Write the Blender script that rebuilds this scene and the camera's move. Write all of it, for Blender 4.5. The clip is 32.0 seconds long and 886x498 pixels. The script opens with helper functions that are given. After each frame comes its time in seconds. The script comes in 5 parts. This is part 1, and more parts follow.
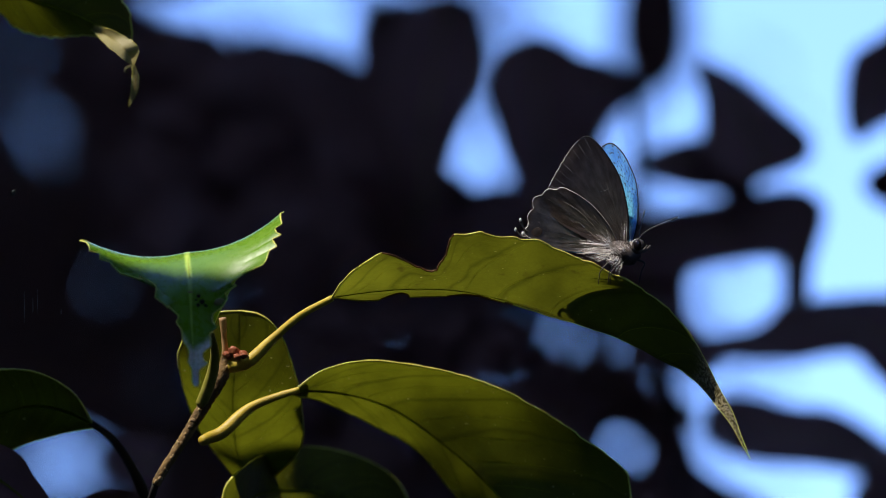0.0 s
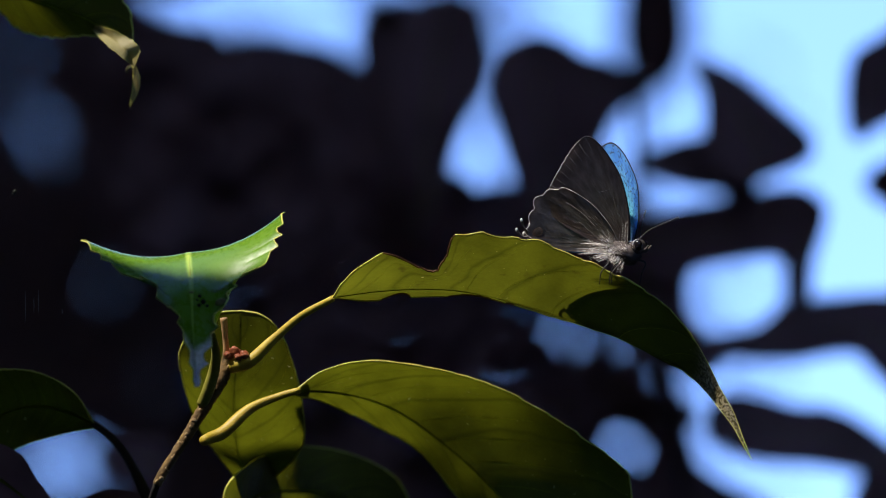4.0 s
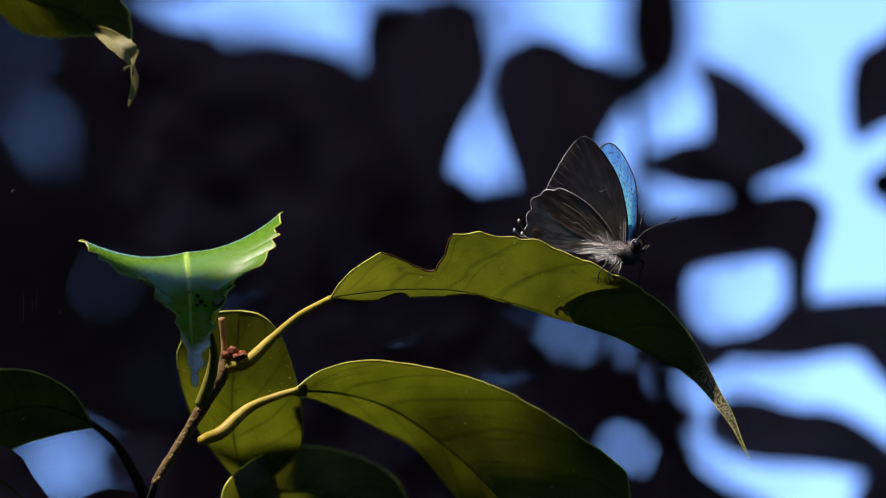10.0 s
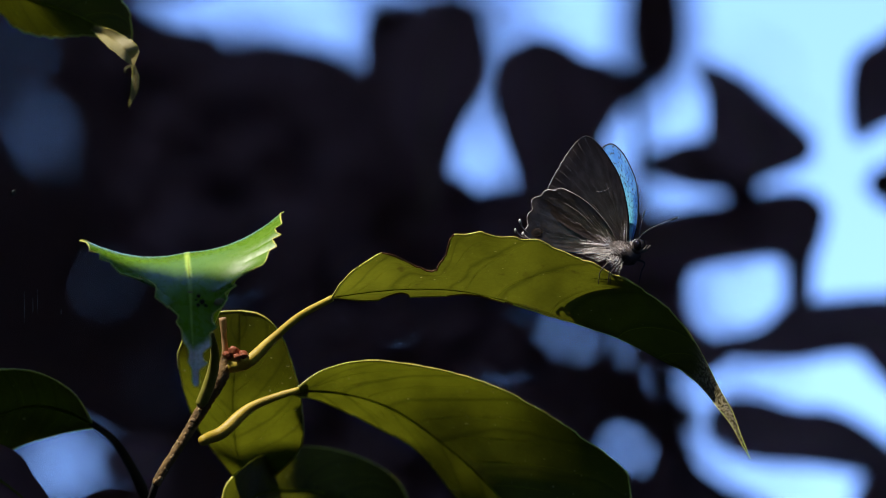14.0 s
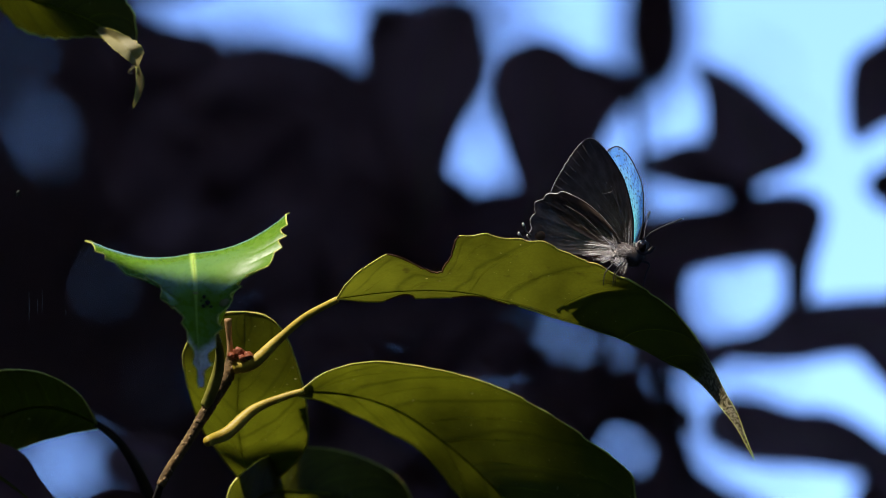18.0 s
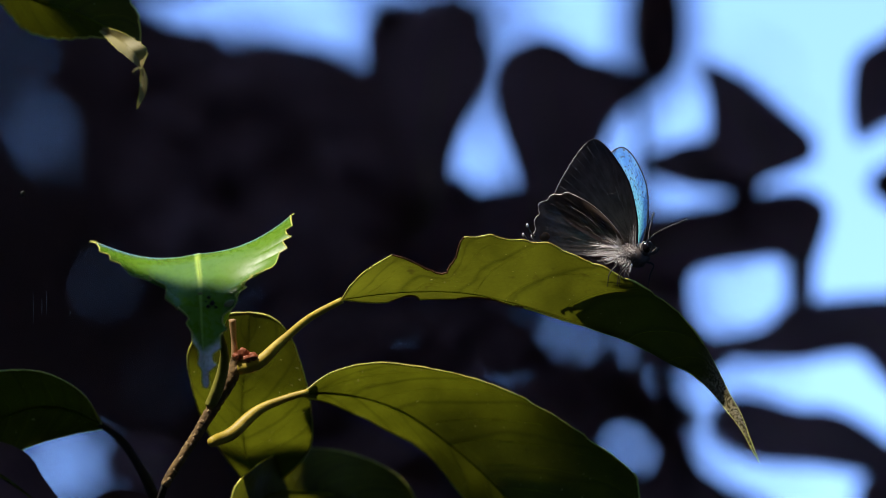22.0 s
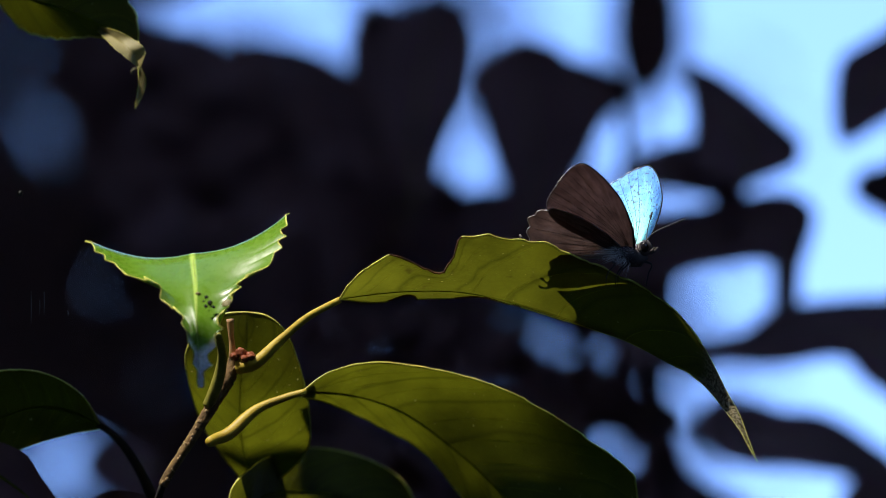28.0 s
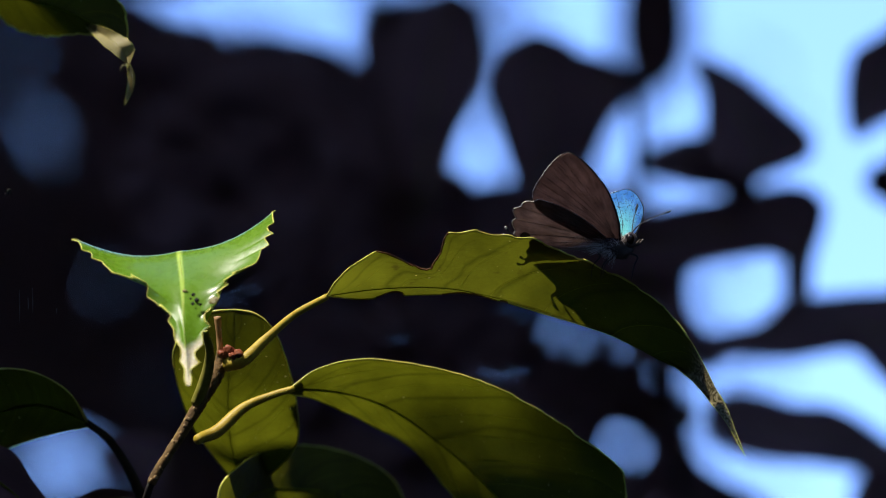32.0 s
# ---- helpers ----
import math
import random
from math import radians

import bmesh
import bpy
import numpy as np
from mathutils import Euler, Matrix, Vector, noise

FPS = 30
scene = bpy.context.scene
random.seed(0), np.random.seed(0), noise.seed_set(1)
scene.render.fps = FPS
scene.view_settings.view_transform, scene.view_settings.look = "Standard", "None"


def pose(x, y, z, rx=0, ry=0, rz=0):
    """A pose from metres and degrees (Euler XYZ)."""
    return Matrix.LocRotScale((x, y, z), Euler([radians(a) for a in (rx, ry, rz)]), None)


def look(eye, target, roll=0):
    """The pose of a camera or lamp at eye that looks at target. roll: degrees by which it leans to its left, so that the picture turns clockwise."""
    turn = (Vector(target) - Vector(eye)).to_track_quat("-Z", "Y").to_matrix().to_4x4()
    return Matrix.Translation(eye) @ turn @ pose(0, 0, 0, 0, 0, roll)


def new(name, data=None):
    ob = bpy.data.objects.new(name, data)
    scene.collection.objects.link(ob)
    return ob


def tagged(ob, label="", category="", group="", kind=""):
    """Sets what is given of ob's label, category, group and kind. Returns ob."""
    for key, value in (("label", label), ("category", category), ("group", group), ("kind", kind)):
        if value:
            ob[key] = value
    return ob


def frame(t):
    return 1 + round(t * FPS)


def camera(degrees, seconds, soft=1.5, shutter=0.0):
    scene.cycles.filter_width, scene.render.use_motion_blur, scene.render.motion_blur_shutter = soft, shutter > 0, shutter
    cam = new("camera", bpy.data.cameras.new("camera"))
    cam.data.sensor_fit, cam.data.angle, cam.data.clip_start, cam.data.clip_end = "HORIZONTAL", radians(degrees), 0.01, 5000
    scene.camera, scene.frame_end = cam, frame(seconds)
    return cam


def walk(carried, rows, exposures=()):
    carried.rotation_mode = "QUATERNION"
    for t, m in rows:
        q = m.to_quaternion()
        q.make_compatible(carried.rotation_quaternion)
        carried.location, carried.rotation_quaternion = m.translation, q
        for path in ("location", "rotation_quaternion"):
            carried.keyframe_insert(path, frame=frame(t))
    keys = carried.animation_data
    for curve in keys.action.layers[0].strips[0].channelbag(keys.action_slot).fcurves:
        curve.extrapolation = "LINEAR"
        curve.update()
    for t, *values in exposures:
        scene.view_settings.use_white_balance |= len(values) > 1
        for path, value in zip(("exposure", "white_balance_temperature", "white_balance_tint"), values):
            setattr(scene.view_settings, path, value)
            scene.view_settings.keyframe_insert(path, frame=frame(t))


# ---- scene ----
cam = camera(8.07, 32.0, soft=0.35)
EYE = Vector((0, 0, 1.55))
PITCH = 20
AIM = Vector((0, math.cos(radians(PITCH)), math.sin(radians(PITCH))))
walk(cam, [(0.0, pose(*EYE, 90 + PITCH, 0, 0)), (32.0, pose(*EYE, 90 + PITCH, 0, 0))], [(0.0, 1.9, 5750, 21), (32.0, 1.9, 5750, 21)])
# a wide-open tele lens, focused on the twig one metre away
cam.data.dof.use_dof = True
cam.data.dof.focus_distance = 1.0
cam.data.dof.aperture_fstop = cam.data.lens / 15.5
# the twig's own space: x across, y away from the lens, z up; centimetres
STAGE = pose(*(EYE + AIM), PITCH, 0, 0)
CM = 0.01

# ---- world and sun ----
SUN_STAGE = Vector((-0.45, -0.09, 0.88)).normalized()
SUN = (STAGE.to_3x3() @ SUN_STAGE).normalized()
world = bpy.data.worlds.new("sky")
scene.world = world
world.use_nodes = True
wn = world.node_tree.nodes
sky = wn.new("ShaderNodeTexSky")
sky.sky_type = "NISHITA"
sky.sun_disc = False
sky.sun_elevation = math.asin(SUN.z)
sky.sun_rotation = math.atan2(SUN.x, SUN.y)
sky.air_density = 1.0
sky.dust_density = 0.1
sky.ozone_density = 4.0
sky.altitude = 2800
world.node_tree.links.new(sky.outputs[0], wn["Background"].inputs[0])
wn["Background"].inputs[1].default_value = 0.15
sun = new("sun", bpy.data.lights.new("sun", "SUN"))
sun.data.energy = 1.85
sun.data.angle = radians(0.53)
sun.data.color = (1.0, 0.89, 0.68)
sun.matrix_world = look((0, 0, 8), Vector((0, 0, 8)) - SUN)


# ---- materials ----
def material(name):
    m = bpy.data.materials.new(name)
    m.use_nodes = True
    m.node_tree.nodes.clear()
    return m, m.node_tree.nodes, m.node_tree.links


def noise_node(n, l, scale, detail=4, coords="Object", rough=0.55):
    c = n.new("ShaderNodeTexCoord")
    t = n.new("ShaderNodeTexNoise")
    t.inputs["Scale"].default_value = scale
    t.inputs["Detail"].default_value = detail
    t.inputs["Roughness"].default_value = rough
    l.new(c.outputs[coords], t.inputs["Vector"])
    return t


def ramp_node(n, l, src, stops):
    r = n.new("ShaderNodeValToRGB")
    e = r.color_ramp.elements
    for i, (p, c) in enumerate(stops):
        el = e[i] if i < 2 else e.new(p)
        el.position = p
        el.color = (*c, 1) if len(c) == 3 else c
    l.new(src, r.inputs[0])
    return r


def mix_rgb(n, l, fac, a, b, kind="MIX"):
    m = n.new("ShaderNodeMix")
    m.data_type, m.blend_type = "RGBA", kind
    if isinstance(fac, (int, float)):
        m.inputs[0].default_value = fac
    else:
        l.new(fac, m.inputs[0])
    for s, v in ((6, a), (7, b)):
        if isinstance(v, tuple):
            m.inputs[s].default_value = (*v, 1)
        else:
            l.new(v, m.inputs[s])
    return m.outputs[2]


def leaf_material(name, face, shine, through_light, through_share, rough=0.38, spots=0.0, tip=0.0, gloss=0.5, relief=0.25, dried=((0.30, 0.25, 0.11), (0.82, 0.78, 0.56)), nerves=0, pale_rib=None):
    """A leaf: glossy cells on top of a sheet that lets coloured light through, mottled at two scales."""
    m, n, l = material(name)
    big = noise_node(n, l, 60, 5)
    fine = noise_node(n, l, 900, 6)
    tint = ramp_node(n, l, big.outputs[0], [(0.3, tuple(c * 0.72 for c in face)), (0.7, tuple(min(1, c * 1.3) for c in face))])
    col = mix_rgb(n, l, 0.35, tint.outputs[0], ramp_node(n, l, fine.outputs[0], [(0.3, face), (0.75, shine)]).outputs[0])
    # deep blotches: leaf mottling, with soft shadows of other leaves put in too
    thr = ramp_node(n, l, big.outputs[0], [(0.30, tuple(c * 0.38 for c in through_light)), (0.64, tuple(c * 1.15 for c in through_light))]).outputs[0]
    cells = n.new("ShaderNodeTexVoronoi")
    cells.feature = "DISTANCE_TO_EDGE"
    cells.inputs["Scale"].default_value = 1300
    cc = n.new("ShaderNodeTexCoord")
    l.new(cc.outputs["Object"], cells.inputs["Vector"])
    net = ramp_node(n, l, cells.outputs["Distance"], [(0.0, (0.86, 0.86, 0.86)), (0.12, (1, 1, 1))]).outputs[0]
    thr = mix_rgb(n, l, 1.0, thr, net, "MULTIPLY")
    uv = n.new("ShaderNodeUVMap")
    sep = n.new("ShaderNodeSeparateXYZ")
    l.new(uv.outputs[0], sep.inputs[0])
    if nerves or pale_rib:
        # side veins: they leave the midrib at a slant and bend towards the tip
        def step(kind, a, b=0.0):
            q = n.new("ShaderNodeMath")
            q.operation = kind
            for i, v in enumerate((a, b)):
                if isinstance(v, (int, float)):
                    q.inputs[i].default_value = v
                else:
                    l.new(v, q.inputs[i])
            return q.outputs[0]
        across = step("ABSOLUTE", step("SUBTRACT", step("MULTIPLY", sep.outputs[1], 2.0), 1.0))
    if pale_rib:
        band = ramp_node(n, l, step("ADD", across, step("MULTIPLY", fine.outputs[0], 0.012)), [(0.022, (0.85, 0.85, 0.85)), (0.045, (0, 0, 0))]).outputs[0]
        col = mix_rgb(n, l, band, col, pale_rib)
        thr = mix_rgb(n, l, band, thr, pale_rib)
    if nerves:
        slant = step("MULTIPLY", step("POWER", across, 1.3), 0.19)
        drift = step("MULTIPLY", big.outputs[0], 0.10)
        phase = step("MULTIPLY", step("ADD", step("SUBTRACT", sep.outputs[0], slant), drift), nerves)
        away = step("ABSOLUTE", step("SUBTRACT", step("FRACT", phase), 0.5))
        nerve = ramp_node(n, l, away, [(0.0, (0.50, 0.52, 0.55)), (0.035, (0.72, 0.73, 0.75)), (0.10, (1, 1, 1))]).outputs[0]
        thr = mix_rgb(n, l, 0.8, thr, nerve, "MULTIPLY")
        rib_line = ramp_node(n, l, across, [(0.0, (0.55, 0.55, 0.6)), (0.10, (1, 1, 1))]).outputs[0]
        thr = mix_rgb(n, l, 0.6, thr, rib_line, "MULTIPLY")
    if spots:
        sp = noise_node(n, l, 420, 5)
        sm = ramp_node(n, l, sp.outputs[0], [(0.62, (0, 0, 0)), (0.74, (spots * 0.7,) * 3)]).outputs[0]
        col = mix_rgb(n, l, sm, col, (0.06, 0.04, 0.02))
        thr = mix_rgb(n, l, sm, thr, (0.03, 0.02, 0.005))
    if tip:
        wob = n.new("ShaderNodeMath")
        wob.operation = "MULTIPLY_ADD"
        wob.inputs[1].default_value = 0.12
        l.new(big.outputs[0], wob.inputs[0])
        l.new(sep.outputs[0], wob.inputs[2])
        tm = ramp_node(n, l, wob.outputs[0], [(tip + 0.05, (0, 0, 0)), (tip + 0.075, (1, 1, 1))]).outputs[0]
        grit = noise_node(n, l, 2600, 3)
        dry = ramp_node(n, l, grit.outputs[0], [(0.42, dried[0]), (0.58, dried[1])]).outputs[0]
        col = mix_rgb(n, l, tm, col, dry)
        thr = mix_rgb(n, l, tm, thr, ramp_node(n, l, grit.outputs[0], [(0.42, (0.08, 0.06, 0.015)), (0.58, (0.60, 0.50, 0.28))]).outputs[0])
    if nerves:
        # grains of pale dust and pollen
        grain = noise_node(n, l, 1500, 2)
        dm = ramp_node(n, l, grain.outputs[0], [(0.72, (0, 0, 0)), (0.76, (0.75, 0.75, 0.75))]).outputs[0]
        col = mix_rgb(n, l, dm, col, (0.62, 0.60, 0.52))
        thr = mix_rgb(n, l, dm, thr, (0.50, 0.50, 0.22))
    p = n.new("ShaderNodeBsdfPrincipled")
    l.new(col, p.inputs["Base Color"])
    p.inputs["Specular IOR Level"].default_value = gloss
    rr = n.new("ShaderNodeMapRange")
    rr.inputs["To Min"].default_value, rr.inputs["To Max"].default_value = rough - 0.06, rough + 0.12
    l.new(fine.outputs[0], rr.inputs["Value"])
    l.new(rr.outputs[0], p.inputs["Roughness"])
    b = n.new("ShaderNodeBump")
    b.inputs["Strength"].default_value = relief
    b.inputs["Distance"].default_value = 0.0004
    l.new(fine.outputs[0], b.inputs["Height"])
    l.new(b.outputs[0], p.inputs["Normal"])
    t = n.new("ShaderNodeBsdfTranslucent")
    l.new(thr, t.inputs["Color"])
    mx = n.new("ShaderNodeMixShader")
    mx.inputs[0].default_value = through_share
    l.new(p.outputs[0], mx.inputs[1])
    l.new(t.outputs[0], mx.inputs[2])
    out = n.new("ShaderNodeOutputMaterial")
    l.new(mx.outputs[0], out.inputs[0])
    return m


def plain_material(name, dark, light, scale=300, rough=0.6, metal=0.0, bump=0.3, spec=0.4):
    m, n, l = material(name)
    a = noise_node(n, l, scale, 6)
    b2 = noise_node(n, l, scale * 6, 4)
    c1 = ramp_node(n, l, a.outputs[0], [(0.32, dark), (0.68, light)]).outputs[0]
    c2 = mix_rgb(n, l, 0.3, c1, ramp_node(n, l, b2.outputs[0], [(0.3, dark), (0.7, light)]).outputs[0])
    p = n.new("ShaderNodeBsdfPrincipled")
    l.new(c2, p.inputs["Base Color"])
    p.inputs["Roughness"].default_value = rough
    p.inputs["Metallic"].default_value = metal
    p.inputs["Specular IOR Level"].default_value = spec
    bp = n.new("ShaderNodeBump")
    bp.inputs["Strength"].default_value = bump
    bp.inputs["Distance"].default_value = 0.3 / scale
    l.new(a.outputs[0], bp.inputs["Height"])
    l.new(bp.outputs[0], p.inputs["Normal"])
    out = n.new("ShaderNodeOutputMaterial")
    l.new(p.outputs[0], out.inputs[0])
    return m


LEAF = leaf_material("leaf", (0.060, 0.058, 0.024), (0.10, 0.10, 0.035), (0.152, 0.168, 0.006), 0.5, spots=0.8, tip=0.765, nerves=8.5, dried=((0.10, 0.085, 0.03), (0.42, 0.37, 0.19)))
LEAF_PLAIN = leaf_material("leaf_plain", (0.062, 0.060, 0.022), (0.10, 0.10, 0.032), (0.146, 0.164, 0.003), 0.5, spots=0.3, nerves=7.0)
LEAF_YOUNG = leaf_material("leaf_young", (0.105, 0.225, 0.008), (0.145, 0.29, 0.012), (0.34, 0.66, 0.005), 0.08, rough=0.25, gloss=0.42, pale_rib=(0.42, 0.60, 0.08), dried=((0.74, 0.69, 0.42), (0.90, 0.87, 0.66)), relief=0.08, tip=0.865, spots=0.35)
# lifted reddish, nearly opaque: the purple tone of shade put into the leaf
LEAF_SHADE_TONE = leaf_material("leaf_shade_tone", (0.25, 0.125, 0.115), (0.30, 0.155, 0.14), (0.22, 0.10, 0.08), 0.06, rough=0.5, gloss=0.22)
LEAF_DRY = leaf_material("leaf_dry", (0.30, 0.27, 0.10), (0.48, 0.44, 0.20), (0.40, 0.35, 0.14), 0.3, rough=0.6, spots=0.5)
SILK = plain_material("silk", (0.7, 0.7, 0.7), (0.9, 0.9, 0.9), 900, 0.3)
PETIOLE = plain_material("petiole", (0.34, 0.245, 0.015), (0.54, 0.415, 0.035), 250, 0.5)
DRY_STALK = plain_material("dry_stalk", (0.26, 0.14, 0.05), (0.52, 0.32, 0.14), 500, 0.6)
VEIN = leaf_material("vein", (0.10, 0.11, 0.014), (0.14, 0.15, 0.02), (0.42, 0.46, 0.02), 0.75)
VEIN_PALE = plain_material("vein_pale", (0.34, 0.48, 0.06), (0.50, 0.64, 0.12), 250, 0.5)
MARGIN = plain_material("margin", (0.52, 0.52, 0.06), (0.80, 0.78, 0.16), 400, 0.45)
SCAR = plain_material("scar", (0.08, 0.03, 0.012), (0.20, 0.09, 0.03), 700, 0.8)
BARK = plain_material("bark", (0.022, 0.012, 0.005), (0.27, 0.165, 0.045), 700, 0.8, bump=0.9)
LENTICEL = plain_material("lenticel", (0.16, 0.09, 0.04), (0.50, 0.36, 0.15), 900, 0.7)
PETIOLE_GREEN = plain_material("green_petiole", (0.17, 0.17, 0.02), (0.34, 0.32, 0.05), 250, 0.5)
BUD = plain_material("bud", (0.10, 0.022, 0.010), (0.40, 0.13, 0.055), 500, 0.35)
SPECK = plain_material("speck", (0.008, 0.009, 0.008), (0.03, 0.03, 0.025), 900, 0.8)
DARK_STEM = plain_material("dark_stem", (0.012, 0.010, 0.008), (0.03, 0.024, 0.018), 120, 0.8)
FOREST = plain_material("forest_leaf", (0.025, 0.032, 0.015), (0.05, 0.06, 0.028), 3, 0.7, spec=0.1)
# veiled purple tone of the shaded distance put into these leaves' colour
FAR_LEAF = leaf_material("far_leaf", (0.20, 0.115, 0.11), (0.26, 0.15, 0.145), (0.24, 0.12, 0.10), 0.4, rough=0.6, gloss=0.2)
TRUNK = plain_material("trunk_bark", (0.02, 0.016, 0.012), (0.06, 0.048, 0.036), 6, 0.9)
SOIL = plain_material("forest_floor", (0.012, 0.010, 0.007), (0.05, 0.038, 0.022), 2.5, 0.95, spec=0.1)


# ---- mesh helpers ----
def part(name, mesh, mat, parent=None, label=""):
    ob = new(name, mesh)
    mats = mat if isinstance(mat, (list, tuple)) else [mat]
    for x in mats:
        mesh.materials.append(x)
    if parent is not None:
        ob.parent = parent
    if label:
        ob["label"] = label
    return ob


def mesh_of(name, verts, faces, smooth=True, uvs=None, slots=None):
    me = bpy.data.meshes.new(name)
    me.from_pydata([tuple(v) for v in verts], [], faces)
    if uvs is not None:
        layer = me.uv_layers.new(name="UVMap")
        for lp in me.loops:
            layer.data[lp.index].uv = uvs[lp.vertex_index]
    if slots is not None:
        me.polygons.foreach_set("material_index", slots)
    if smooth:
        me.polygons.foreach_set("use_smooth", [True] * len(me.polygons))
    me.update()
    return me


def spline(points, n):
    """n + 1 points on a smooth curve through the given ones, evenly spread over its length."""
    p = [Vector(q) for q in points]
    ext = [p[0] * 2 - p[1], *p, p[-1] * 2 - p[-2]]
    fine = []
    for i in range(1, len(ext) - 2):
        a, b, c, d = ext[i - 1:i + 3]
        for k in range(24):
            t = k / 24
            fine.append(0.5 * ((2 * b) + (c - a) * t + (2 * a - 5 * b + 4 * c - d) * t * t + (3 * b - a - 3 * c + d) * t ** 3))
    fine.append(p[-1])
    run = [0.0]
    for a, b in zip(fine, fine[1:]):
        run.append(run[-1] + (b - a).length)
    out, j = [], 0
    for k in range(n + 1):
        want = run[-1] * k / n
        while j < len(run) - 2 and run[j + 1] < want:
            j += 1
        f = (want - run[j]) / max(1e-9, run[j + 1] - run[j])
        out.append(fine[j].lerp(fine[j + 1], min(1, f)))
    return out


def tube(points, radii, sides=8, n=None, wobble=0.0, seed=0):
    """A round, tapered, slightly uneven rod along a smooth curve; returns vertices and faces (cm)."""
    pts = spline(points, n or max(6, 6 * (len(points) - 1)))
    rnd = random.Random(seed)
    m = len(pts)
    rr = np.interp(np.linspace(0, 1, m), np.linspace(0, 1, len(radii)), radii)
    verts, faces = [], []
    side = None
    for i, p in enumerate(pts):
        d = (pts[min(i + 1, m - 1)] - pts[max(i - 1, 0)]).normalized()
        if side is None:
            side = d.orthogonal().normalized()
        side = (side - d * side.dot(d)).normalized()
        up = d.cross(side)
        for k in range(sides):
            a = 2 * math.pi * k / sides
            r = rr[i] * (1 + wobble * rnd.uniform(-1, 1))
            verts.append(p + (side * math.cos(a) + up * math.sin(a)) * r)
    for i in range(m - 1):
        for k in range(sides):
            a, b = i * sides + k, i * sides + (k + 1) % sides
            faces.append((a, b, b + sides, a + sides))
    faces.append(tuple(reversed(range(sides))))
    faces.append(tuple(range((m - 1) * sides, m * sides)))
    return verts, faces


def rod(name, points, radii, mat, parent, base, label="", **kw):
    v, f = tube(points, radii, **kw)
    return part(name, mesh_of(name, [(q - base) * CM for q in v], f), mat, parent, label)


def blob(name, centre, size, mat, parent, base, rot=(0, 0, 0), rough=0.0, seed=0, label=""):
    bm = bmesh.new()
    bmesh.ops.create_icosphere(bm, subdivisions=3, radius=1)
    turn = Euler([radians(a) for a in rot]).to_matrix()
    for v in bm.verts:
        k = 1 + rough * noise.noise(v.co * 2.5 + Vector((seed, 0, 0)))
        v.co = (turn @ Vector((v.co.x * size[0], v.co.y * size[1], v.co.z * size[2])) * k + Vector(centre) - base) * CM
    me = bpy.data.meshes.new(name)
    bm.to_mesh(me)
    bm.free()
    me.polygons.foreach_set("use_smooth", [True] * len(me.polygons))
    return part(name, me, mat, parent, label)


